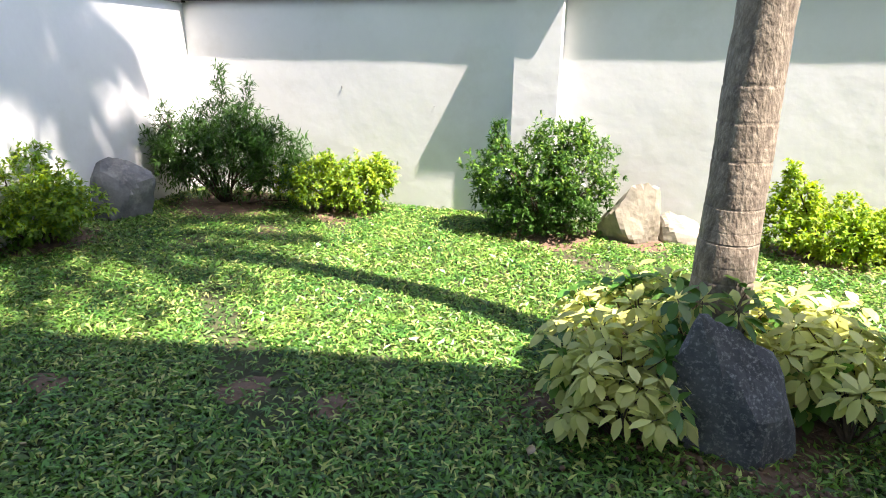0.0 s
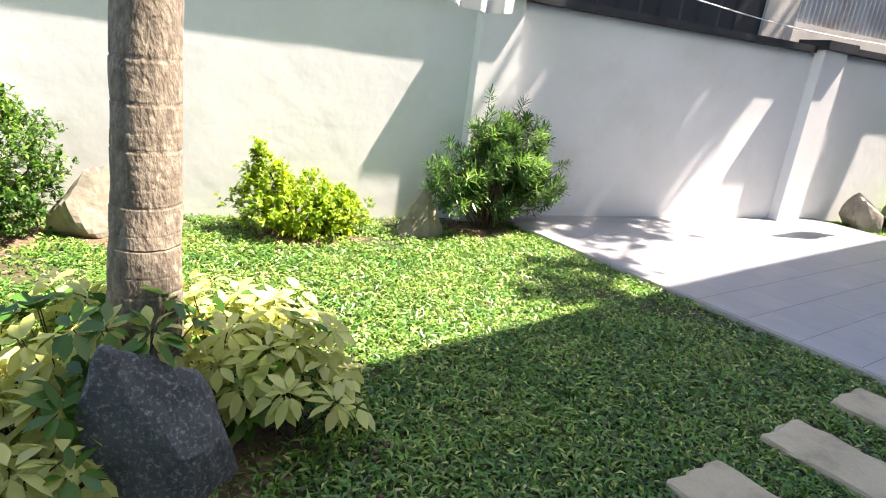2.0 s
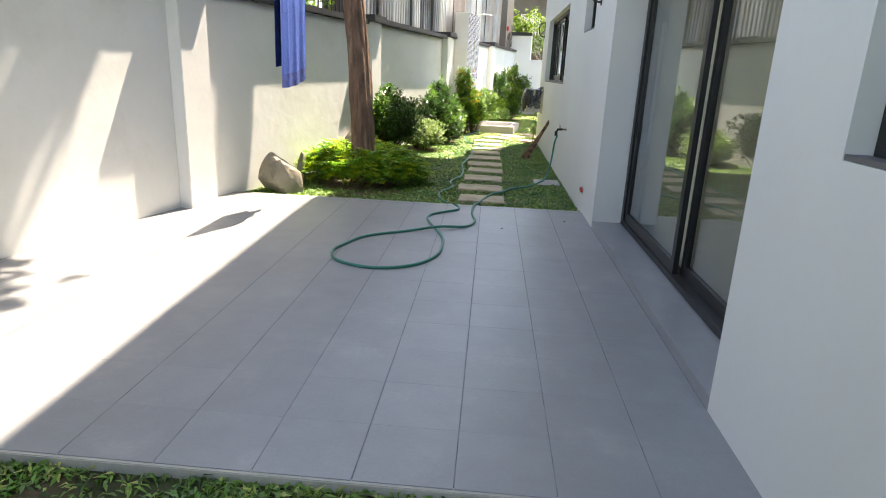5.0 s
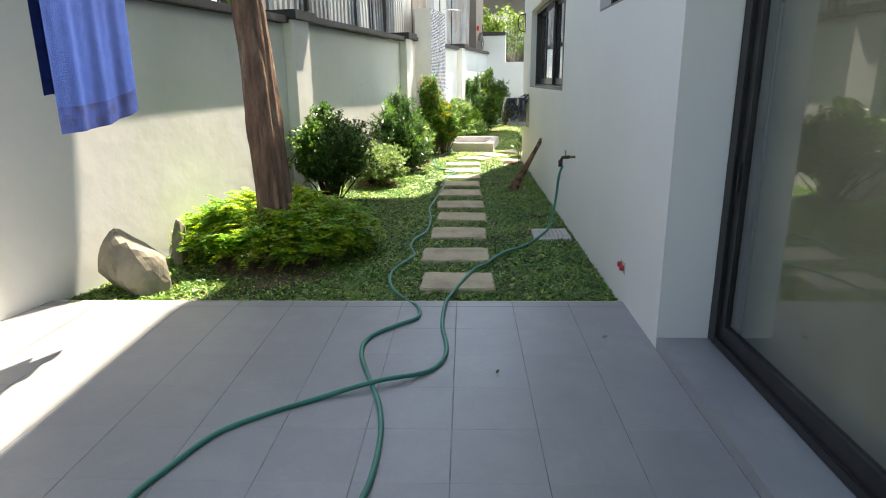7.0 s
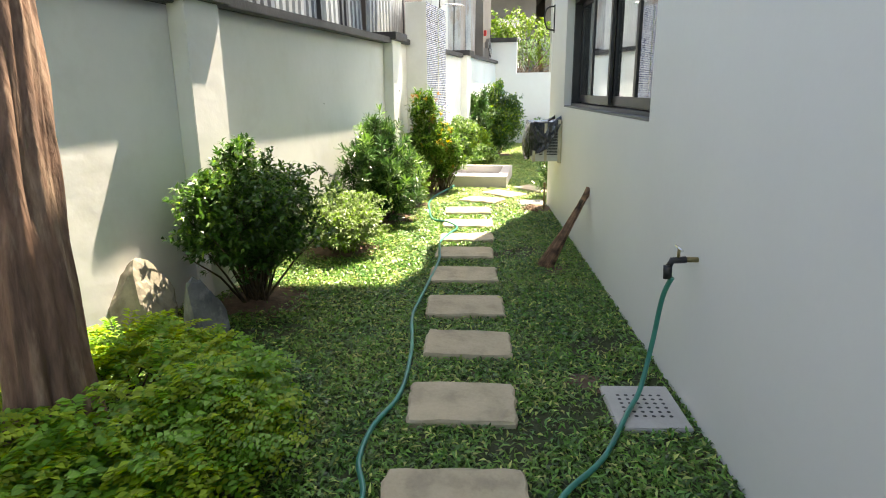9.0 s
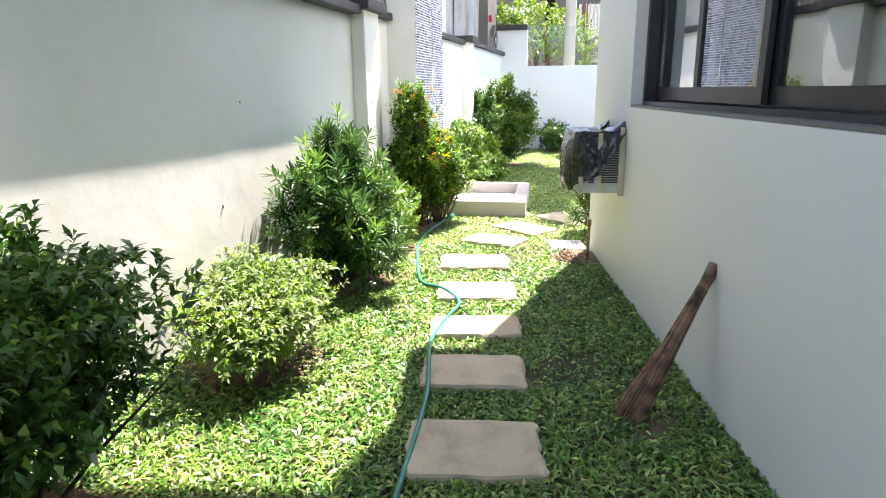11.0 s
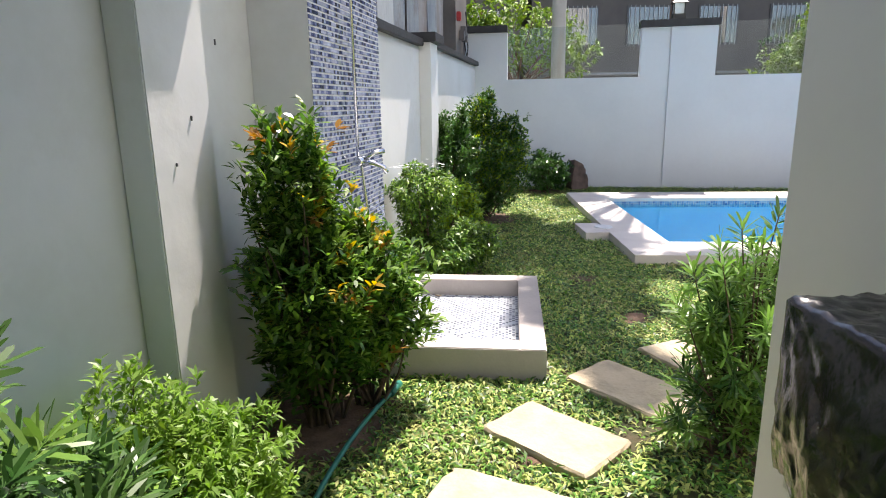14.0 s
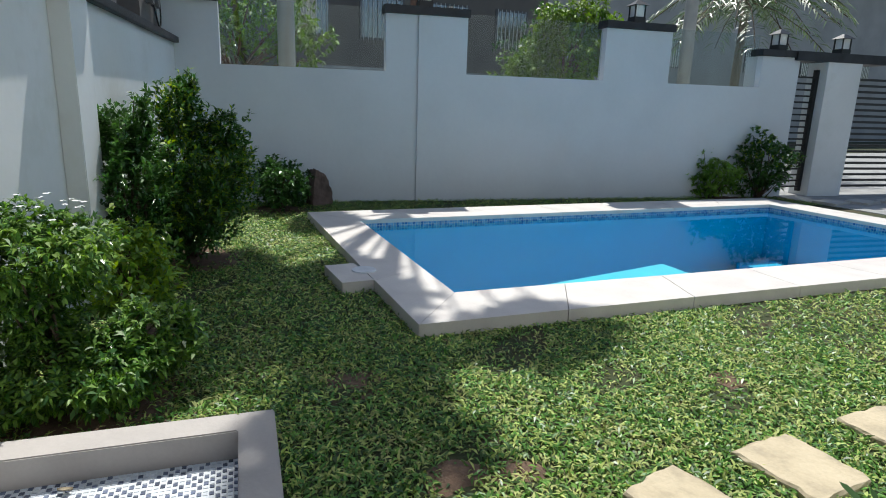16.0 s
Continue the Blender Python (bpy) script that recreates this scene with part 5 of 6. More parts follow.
rosette_shrub("shrub", "feathery green shrub with whorled narrow leaves", 4.2, 5.02, [(0, 0, 0.65, 0.52, 0.36, 0.5), (0.35, 0, 0.75, 0.38, 0.3, 0.45), (-0.5, -0.1, 0.55, 0.34, 0.28, 0.26), (0.6, -0.1, 0.45, 0.28, 0.25, 0.22), (-0.1, 0, 1.05, 0.2, 0.2, 0.2)], 380, 24, 0.098, 0.0145, L_POD, 6, extra=(L_PODY, 0.25), strays=[(-0.85, -0.1, 0.72), (0.95, -0.1, 0.7), (-0.15, 0, 1.36), (0.3, 0, 1.3), (0.75, 0, 0.95), (-0.6, 0, 0.9)])
shrub("shrub", "round dark green shrub with glossy leaves", 13.72, 2.93, [(0, 0, 0.8, 0.66, 0.55, 0.42), (-0.32, -0.05, 0.72, 0.42, 0.42, 0.36), (0.32, 0.0, 0.75, 0.42, 0.42, 0.36), (0.0, -0.02, 0.5, 0.42, 0.38, 0.2), (-0.2, 0, 1.2, 0.1, 0.1, 0.16), (0.25, 0.1, 1.2, 0.1, 0.1, 0.14), (-0.5, 0.1, 1.0, 0.12, 0.12, 0.14)], 3000, 7, 0.058, 0.024, L_DARK, 7, extra=(L_LIGHT, 0.16, 0.6), hollow=0.5, up=0.8, stem_count=60)
shrub("shrub", "low variegated grey green shrub beside the path", 15.37, 2.565, [(0, 0, 0.38, 0.52, 0.44, 0.26), (-0.25, -0.1, 0.3, 0.36, 0.34, 0.2), (0.3, 0.08, 0.32, 0.34, 0.32, 0.2)], 3300, 7, 0.045, 0.018, L_LIGHT, 8, extra=(L_VAR, 0.5, 0.1), stem_count=70)
rosette_shrub("shrub", "large feathery shrub with long narrow leaves", 17.08, 2.36, [(-0.05, 0, 0.75, 0.62, 0.40, 0.46), (-0.42, 0.12, 0.62, 0.38, 0.34, 0.4), (0.2, -0.22, 0.55, 0.4, 0.36, 0.4), (0.05, 0.05, 1.1, 0.3, 0.25, 0.24), (-0.35, -0.25, 0.45, 0.4, 0.36, 0.32)], 520, 26, 0.112, 0.0165, L_POD, 9, extra=(L_PODY, 0.2), strays=[(0.0, -0.02, 1.44), (-0.3, 0.2, 1.22), (0.15, -0.25, 1.25), (-0.55, 0.38, 1.0), (-0.6, 0.4, 0.7), (-0.75, 0.2, 0.5), (-0.65, -0.3, 0.75), (-0.5, -0.1, 1.1), (-0.6, 0.3, 0.3)])
shrub("shrub", "bright green fine-leaved shrub beside the path", 17.95, 2.24, [(0, 0, 0.42, 0.5, 0.42, 0.36), (0.2, -0.1, 0.3, 0.34, 0.3, 0.24)], 1900, 10, 0.055, 0.015, L_LIGHT, 10)
L_GLOSS = leaf("glossy_dark_leaf", (0.045, 0.115, 0.022), (0.09, 0.17, 0.032), 0.8, 0.22, 0.32)
tall_shrub = shrub("shrub", "tall glossy shrub with orange and yellow new leaves", 19.17, 1.845, [(0, 0, 0.8, 0.42, 0.37, 0.46), (0.1, -0.1, 0.8, 0.38, 0.34, 0.36), (-0.1, 0.05, 1.3, 0.25, 0.23, 0.38), (0.0, 0, 0.45, 0.3, 0.28, 0.22)], 1800, 9, 0.068, 0.022, L_GLOSS, 11, up=0.9, spread=0.8, along=0.12, extra=(L_LIGHT, 0.48, 0.5), broad=True, hollow=0.55, stem_count=50)
shrub("shrub", "light green leafy shrub beside the shower basin", 19.39, 1.605, [(0, 0, 0.72, 0.34, 0.32, 0.34), (0.05, -0.05, 0.5, 0.32, 0.3, 0.26)], 780, 9, 0.068, 0.022, L_LIGHT, 25, up=0.9, spread=0.8, along=0.1, broad=True, extra=(L_GLOSS, 0.35, 0.0))
rng = np.random.default_rng(12)
p, d = twig_points(rng, [(-0.06, 0.05, 1.52, 0.2, 0.18, 0.2), (0.05, 0.0, 1.2, 0.3, 0.25, 0.2), (0.1, -0.1, 0.8, 0.45, 0.4, 0.4)], 85, 0.8)
pos, way = whorls(rng, p, d, 7, 1.0, 0.75, 0.05)
q = broad_leaves(rng, pos, way, 0.07, 0.024)
half = np.repeat(rng.random(len(p)) < 0.7, 7)
L_BRONZE = leaf("bronze_new_leaf", (0.26, 0.12, 0.03), (0.36, 0.2, 0.03), 0.6, 0.35, 0.35)
quads("new_growth", q[half], L_RED, tall_shrub, "orange yellow new shoots", 6)["kind"] = "stuff"
quads("bronze_growth", q[~half], L_BRONZE, tall_shrub, "bronze red new shoots", 6)["kind"] = "stuff"
mound = shrub("shrub", "mounded pale green shrub with small white flowers", 22.22, 1.265, [(0.02, 0.08, 0.85, 0.36, 0.32, 0.26), (0.02, 0.1, 0.55, 0.2, 0.18, 0.2), (-0.15, -0.05, 0.26, 0.42, 0.46, 0.19), (0.05, -0.44, 0.32, 0.28, 0.25, 0.2)], 2400, 8, 0.058, 0.021, L_LIGHT, 13, extra=(L_DARK, 0.45, 0.0), hollow=0.7, spread=1.1)
rng = np.random.default_rng(91)
a = rng.uniform(0, 6.28, 26)
r = 0.3 * np.sqrt(rng.random(26))
at = np.stack([0.02 + r * np.cos(a), 0.08 + r * np.sin(a), 1.17 - 0.9 * r * r + rng.uniform(-0.02, 0.03, 26)], 1)
ph = np.tile(np.arange(5) * 2 * math.pi / 5, 26) + np.repeat(rng.uniform(0, 1, 26), 5)
way = unit(np.stack([np.cos(ph), np.sin(ph), np.full(130, 0.35)], 1))
quads("blossom", broad_leaves(rng, np.repeat(at, 5, 0), way, 0.022, 0.014), M_CLOTH, mound, "tiny white blossoms", 6)["kind"] = "stuff"
shrub("shrub", "small lime green shrub beside the mound", 23.12, 0.945, [(0, 0, 0.5, 0.35, 0.3, 0.35)], 380, 7, 0.07, 0.032, L_LIGHT, 14, extra=(L_LIME, 0.4, 0.3))
shrub("shrub", "tall dark shrub in the wall corner", 24.57, 0.945, [(0, 0, 0.8, 0.42, 0.34, 0.65), (0.05, 0.02, 1.3, 0.3, 0.28, 0.3), (0.05, -0.15, 1.5, 0.08, 0.08, 0.25), (0.0, 0.15, 1.4, 0.08, 0.08, 0.2)], 900, 9, 0.07, 0.026, L_DARK, 15, up=0.9, spread=0.8, along=0.1)
shrub("shrub", "tall dark shrub with yellow green tips", 25.37, 0.445, [(0, 0, 0.85, 0.55, 0.46, 0.7), (0.1, 0.05, 1.5, 0.36, 0.32, 0.36), (0.1, -0.42, 0.95, 0.45, 0.36, 0.5), (-0.35, 0.1, 0.6, 0.5, 0.5, 0.5), (0.1, -0.05, 1.75, 0.1, 0.12, 0.2), (0.1, -0.4, 1.35, 0.2, 0.16, 0.25)], 1900, 9, 0.075, 0.029, L_DARK, 16, extra=(L_LIME, 0.2, 0.45), up=0.9, spread=0.8, along=0.1)
shrub("shrub", "low dark shrub at the street wall", 28.12, -1.005, [(0, 0, 0.42, 0.5, 0.46, 0.36)], 620, 8, 0.07, 0.034, L_DARK, 17)
rosette_shrub("shrub", "slender shrub with long narrow leaves at the house corner", 18.82, -0.27, [(0, 0, 0.55, 0.3, 0.26, 0.38), (0, 0.02, 0.25, 0.3, 0.3, 0.2), (0.0, 0.14, 0.75, 0.2, 0.18, 0.25), (0.1, -0.14, 0.78, 0.2, 0.18, 0.28)], 190, 22, 0.098, 0.015, L_POD, 18, up=0.8, hollow=0.4, stem_count=40, extra=(L_PODY, 0.75), strays=[(0.02, 0.05, 1.16), (0.05, -0.14, 1.2), (0.02, 0.26, 0.95), (-0.08, 0.3, 0.7), (0.1, -0.2, 1.06), (-0.1, 0.18, 1.0), (0.0, -0.05, 1.08), (0.08, 0.12, 1.05), (0.1, -0.26, 0.9), (-0.05, 0.0, 0.98), (-0.1, 0.32, 0.5), (0.0, -0.3, 0.6)])
shrub("shrub", "low green shrub beside the gate", 27.22, -9.355, [(0, 0, 0.45, 0.55, 0.5, 0.4)], 420, 7, 0.09, 0.04, L_LIGHT, 19)
shrub("shrub", "rounded dark shrub beside the gate post", 26.87, -10.305, [(0, 0, 0.75, 0.6, 0.55, 0.6)], 520, 7, 0.09, 0.045, L_DARK, 20, extra=(L_LIME, 0.1, 0.7))

# ferny ground cover round the tree
rng = np.random.default_rng(31)
cover = thing("ground_cover", "bright green ferny ground cover round the trunk", "ground cover", at=pose(11.42, 2.94, 0))
pos_all, way_all = [], []
FRONDS = 2300
for k in range(FRONDS):
    a, r = rng.uniform(0, 6.28), 0.2 + 0.64 * math.sqrt(rng.random())
    base = np.array([math.cos(a) * r * 0.86, math.sin(a) * r * 0.95, (0.12 + (0.33 + 0.1 * math.sin(5 * a) * math.sin(9 * r)) * max(0.0, 1 - (r / 0.98) ** 3)) * rng.uniform(0.5, 1.1)])
    d = unit(np.array([math.cos(a) + rng.normal(0, 0.5), math.sin(a) + rng.normal(0, 0.5), rng.uniform(0.1, 0.8)]))
    side = unit(np.cross(d, [0, 0, 1.0]))
    ln = rng.uniform(0.16, 0.26)
    for s in np.linspace(0.15, 1, 9):
        p = base + d * ln * s - np.array([0, 0, 0.07]) * s * s
        for sg in (-1, 1):
            pos_all.append(p)
            way_all.append(unit(side * sg + d * 0.35))
fq = leaves(rng, np.array(pos_all), np.array(way_all), 0.046, 0.025, 0.2, 0.15)
# a random lime share stands in for the sunlit side of the cover
fsel = np.repeat(rng.random(FRONDS) < 0.45, 18)
quads("fern_leaves", fq[~fsel], L_FERN, cover)
quads("young_fern_leaves", fq[fsel], L_LIME, cover, "lime yellow fronds coloured as if sunlit")
part("stem", stems(rng, (0.25, 0, 0), np.array(pos_all)[::311], 36, 0.008), M_TWIG, cover)

# fallen leaves
rng = np.random.default_rng(33)
M_DRY = material("dry_tan_leaf", (0.42, 0.34, 0.22), 0.7, 0.25, 20, 80, 0.2)
for i, at in enumerate([(9.98, 1.59, 0.040), (10.25, 0.77, 0.040), (-0.25, 2.18, 0.040), (-0.89, 3.14, 0.040), (-2.33, 1.94, 0.040), (9.93, 3.15, 0.040), (8.74, 0.96, 0.060), (9.22, 0.27, 0.060), (21.21, 1.19, 0.078)]):
    bm = bmesh.new()
    ln = 0.07 if i < 4 else 0.06 if at[0] > 20 else 0.03
    cols = []
    for k in range(7):
        s = k / 6
        w = ln * 0.28 * math.sin(math.pi * (0.06 + 0.9 * s))
        cols.append([bm.verts.new((ln * (s - 0.5), q * w, 0.012 * (q * q) + 0.25 * ln * (s - 0.5) ** 2)) for q in (-1, 0, 1)])
    for a, b in zip(cols, cols[1:]):
        for q in (0, 1):
            bm.faces.new((a[q], b[q], b[q + 1], a[q + 1])).smooth = True
    ob = part("fallen_leaf", bm, M_DRY)
    ob.matrix_world = pose(*at, rng.uniform(-12, 12), rng.uniform(-12, 12), rng.uniform(0, 360))
    tagged(ob, "small dry curled tan leaf on the ground", "leaf", "fallen leaves")

# umbrella plants round the palm trunk
rng = np.random.default_rng(41)
plants = [(0.16, 2.6, 1.0), (0.02, 2.66, 0.9), (0.12, 2.95, 1.05), (0.34, 2.95, 1.2), (0.92, 2.85, 1.15), (1.08, 2.66, 1.0), (1.25, 2.8, 1.05), (1.02, 3.1, 1.15), (0.55, 3.2, 1.2), (1.22, 3.05, 1.05), (0.14, 2.4, 0.8), (1.14, 2.48, 0.85), (0.56, 2.74, 1.4)]
for i, (x, y, tall_k) in enumerate(plants):
    t = thing("umbrella_plant", "umbrella plant with whorls of pale yellow-green leaves", "plant", "umbrella plants", at=pose(x, y, 0))
    n = 24
    heads, axes = [], []
    bm = bmesh.new()
    for k in range(n):
        a, r = rng.uniform(0, 6.28), 0.06 + 0.2 * math.sqrt(rng.random())
        hz = rng.uniform(0.15, 0.47) * tall_k * (1 - 0.5 * (r - 0.06))
        h = Vector((math.cos(a) * r, math.sin(a) * r, hz))
        tube_bm(bm, [Vector((0, 0, -0.03)), Vector((h.x * 0.4, h.y * 0.4, hz * 0.6)), h], [0.006, 0.004, 0.0025], 5, False)
        heads.append(list(h))
        axes.append([math.cos(a) * 0.7, math.sin(a) * 0.7, 0.8])
    part("stem", bm, M_TWIG, t)
    per = 8
    ax = unit(np.repeat(np.array(axes), per, 0) + rng.normal(0, 0.05, (n * per, 3)))
    ref = unit(np.cross(ax, np.array([0.31, 0.52, 0.1])))
    ref2 = np.cross(ax, ref)
    ph = np.tile(np.arange(per) * 2 * math.pi / per, n) + rng.normal(0, 0.12, n * per)
    way = unit(ref * np.cos(ph)[:, None] + ref2 * np.sin(ph)[:, None] + ax * 0.18)
    pos = np.repeat(np.array(heads), per, 0) + way * 0.018
    pale = np.repeat(rng.random(n) < (0.35 if tall_k > 1.3 else 0.78), per)
    q = broad_leaves(rng, pos, way, 0.096, 0.044, 0.2, 0.4)
    quads("pale_leaves", q[pale], L_PALE, t, "pale yellow-green leaflets", 6)
    quads("green_leaves", q[~pale], L_UMB, t, "deep green leaflets", 6)

# ---- beyond the back wall ----
def corrugated(name, label, x0, x1, back, z0, z1, mat, pitch=0.2, depth=0.035, group="metal fence sheets", wave="trapezoid", lean=0.0):
    bm = bmesh.new()
    n = round((x1 - x0) / pitch)
    prof = []
    for k in range(n):
        xa = x0 + k * pitch
        if wave == "trapezoid":
            prof += [(xa, 0), (xa + pitch * 0.35, 0), (xa + pitch * 0.42, depth), (xa + pitch * 0.9, depth)]
        else:
            prof += [(xa + pitch * s / 6, depth * 0.5 * (1 + math.sin(2 * math.pi * s / 6))) for s in range(6)]
    prof.append((x1, 0))
    rows = []
    for z in (z0, z1):
        rows.append([bm.verts.new(wall_at(x, -back + d + lean * (z - z0), z)) for x, d in prof])
    for k in range(len(prof) - 1):
        bm.faces.new((rows[0][k], rows[0][k + 1], rows[1][k + 1], rows[1][k]))
    ob = part(name, bm, mat)
    return tagged(ob, label, "fence", group)


corrugated("metal_fence", "black painted metal sheet fence behind the coping", 1.5, 8.3, 0.35, 2.0, 3.9, M_BLACKSHEET, 0.6, 0.02)
corrugated("metal_fence", "weathered zinc sheet above the neighbour's block wall", 8.95, 12.4, 1.3, 2.75, 4.4, M_ZINC, 0.11, 0.03, wave="round")
M_ZINC_PALE = material("pale_zinc_sheet", (0.55, 0.57, 0.58), 0.5, 0.15, 2, 25, 0.1, metal=0.35, tint=(0.42, 0.44, 0.46), stain=(0.34, 0.30, 0.27), stain_scale=1.8, stretch=0.3)
M_ZINC_DARK = material("dark_slate_sheet", (0.10, 0.105, 0.12), 0.55, 0.2, 2, 25, 0.1, metal=0.2, tint=(0.06, 0.065, 0.075), stretch=0.3)
M_RUST = material("rusty_zinc_sheet", (0.36, 0.34, 0.335), 0.7, 0.3, 2, 30, 0.2, metal=0.2, tint=(0.26, 0.21, 0.19), stain=(0.42, 0.42, 0.43), stain_scale=2.2, stretch=0.3)
rng = np.random.default_rng(77)
x, k = 13.6, 0
while x < 19.75:
    wide = rng.choice([0.44, 0.6, 0.76])
    mat, tone = ((M_ZINC, "grey"), (M_ZINC_PALE, "pale"), (M_ZINC_DARK, "dark slate"), (M_ZINC, "grey"), (M_ZINC_PALE, "pale"))[int(rng.integers(5))]
    corrugated("metal_fence", tone + " ribbed metal sheet standing behind the garden wall", x, x + wide, 0.30 + 0.04 * (k % 3), 2.30 + rng.uniform(0, 0.25), 4.6, mat, 0.148, 0.045, lean=rng.uniform(-0.03, 0.03))
    x += wide + rng.choice([-0.02, 0.0, 0.05])
    k += 1
x = 19.95
while x < 27.3:
    wide = 0.7
    mat, tone = (M_RUST, "rusty") if x > 26.5 or rng.random() < 0.2 else (M_ZINC_PALE, "pale") if rng.random() < 0.25 else (M_ZINC, "grey")
    corrugated("metal_fence", tone + " corrugated zinc sheet behind the garden wall", x, x + wide, 0.32 + 0.03 * (k % 2), 2.38 + rng.uniform(0, 0.1), 4.8 + rng.uniform(-0.1, 0.1), mat, 0.1, 0.035, wave="round", lean=rng.uniform(-0.02, 0.02))
    x += wide - 0.03
    k += 1
# added backing keeps the gaps between the sheets dark; no such wall is known
backing = thing("shed_side", "black panel added behind the sheets to darken their gaps", "wall", kind="structure")
wall_box("panel", 13.5, 27.9, -0.62, 0.66, 0.0, 4.4, M_BLACKSHEET, backing)
block = thing("block_wall", "unpainted grey block wall of the neighbour", "wall", kind="structure")
wall_box("block_panel", 8.3, 12.6, -1.2, 1.4, 0.0, 2.8, M_CONCRETE, block)
wall_box("column", 8.2, 8.75, -0.3, 0.6, 0.0, 3.8, M_CONCRETE, block)
rail = thing("rail_fence", "thin black rail fence with plants behind it", "fence")
for k in range(9):
    wall_box("bar", 12.3 + k * 0.15, 12.32 + k * 0.15, -0.1, 0.12, 2.3, 2.75, M_BLACK, rail)
wall_box("rail", 12.2, 13.6, -0.095, 0.125, 2.7, 2.73, M_BLACK, rail)
shrub("bush", "green bush behind the rail fence", 13.4, 4.5, [(0, 0, 2.4, 0.7, 0.5, 0.6)], 350, 7, 0.1, 0.05, L_LIGHT, 51, stem_count=8)
shed = thing("shed_wall", "grey rendered end wall of the neighbour's shed", "wall", kind="structure")
wall_box("shed_panel", 27.97, 29.3, -0.2, 0.5, 0.0, 4.8, M_FACADE, shed)
meter = thing("meter_box", "grey electric meter boxes with cables", "meter", at=Matrix.Translation(wall_at(28.37, -0.18, 3.0)) @ pose(0, 0, 0, 0, 0, WALL_TURN))
for k in range(3):
    box("box", (k * 0.2 - 0.1, -0.05, 0.1 * (k % 2)), (0.14, 0.1, 0.18), M_GREYFRAME, meter, "", 0, 0.01)
tube("cable", smooth_line([(0.1, -0.05, 0), (0.3, -0.08, -0.35), (0.45, -0.08, -0.1), (0.4, -0.05, 0.5)]), 0.012, M_BLACK, meter)
box("red_box", (-0.45, -0.05, 0.3), (0.1, 0.08, 0.16), M_RED, meter, "small red box", 0, 0.01)

# ---- beyond the street wall ----
street = tagged(span("road", (29.9, -60, -0.02), (36, 40, 0.012), M_ASPHALT), "pale concrete street beyond the wall", "road", kind="structure")
forecourt = tagged(span("pavement", (22, -30, -0.02), (29.9, -11.0, 0.014), M_ASPHALT), "pale concrete drive by the gate", "pavement", kind="structure")
flag = thing("paving_strip", "dark earth bed with stepping slabs by the gate", "path", kind="structure")
for k in range(4):
    box("slab", (25.97 - k * 0.15, -11.3 - k * 0.75, 0.03), (0.45, 0.6, 0.05), M_CONCRETE, flag, "", 8, 0.008)

pole = thing("utility_pole", "grey concrete utility pole beyond the wall", "pole", at=pose(30.97, -1.75, 0))
tube("shaft", [(0, 0, -0.2), (0, 0, 4), (0, 0, 9)], [0.17, 0.16, 0.12], M_CONCRETE, pole, "", 16)
copy_thing(pole, pose(30.8, -12.0, 0))


L_STREET = leaf("street_tree_leaf", (0.10, 0.20, 0.025), (0.21, 0.31, 0.035), 0.9, 0.6, 0.3)


def street_tree(label, x, y, h, blobs, twigs, mat, seed, L=0.16, W=0.07):
    rng = np.random.default_rng(seed)
    t = thing("street_tree", label, "tree", "street trees", at=pose(x, y, 0))
    p, d = twig_points(rng, blobs, twigs, 0.3)
    pos, way = whorls(rng, p, d, 7, 0.2, 1.1, 0.15)
    quads("crown", leaves(rng, pos, way, L, W), mat, t)
    part("limb", stems(rng, (0, 0, h * 0.5), p, 30, 0.03), M_BARK, t)
    tube("trunk", [(0, 0, -0.1), (0.03, 0, h * 0.3), (0, 0.02, h * 0.55)], [0.12, 0.1, 0.07], M_BARK, t)
    return t


street_tree("leafy yellow green tree beyond the glass panel", 31.97, -0.9, 4.2, [(0, 0, 3.4, 1.3, 1.4, 1.0), (0, -1.2, 2.9, 0.8, 0.9, 0.8), (0.3, 1.0, 3.6, 0.9, 0.9, 0.9)], 620, L_STREET, 61)
street_tree("dense lime green tree beyond the wall", 31.4, -8.5, 3.8, [(0, 0, 2.9, 0.9, 1.1, 0.8), (0, 0.9, 2.4, 0.7, 0.8, 0.55), (0, -0.7, 3.6, 0.7, 0.9, 0.7), (0, 0.3, 3.6, 0.5, 0.6, 0.5)], 1500, L_STREET, 62, 0.12, 0.06)
street_tree("dark leafy tree behind the street", 33.87, -10.2, 4.5, [(0, 0, 3.0, 1.3, 1.6, 1.3)], 900, L_DARK, 63)
street_tree("tall leafy tree near the wall corner", 31.17, 2.6, 5.5, [(0, 0, 4.4, 1.2, 1.2, 1.3)], 700, L_LIGHT, 64)


L_PALM = leaf("palm_frond_leaf", (0.06, 0.11, 0.04), (0.14, 0.18, 0.09), 0.7, 0.35, 0.25)


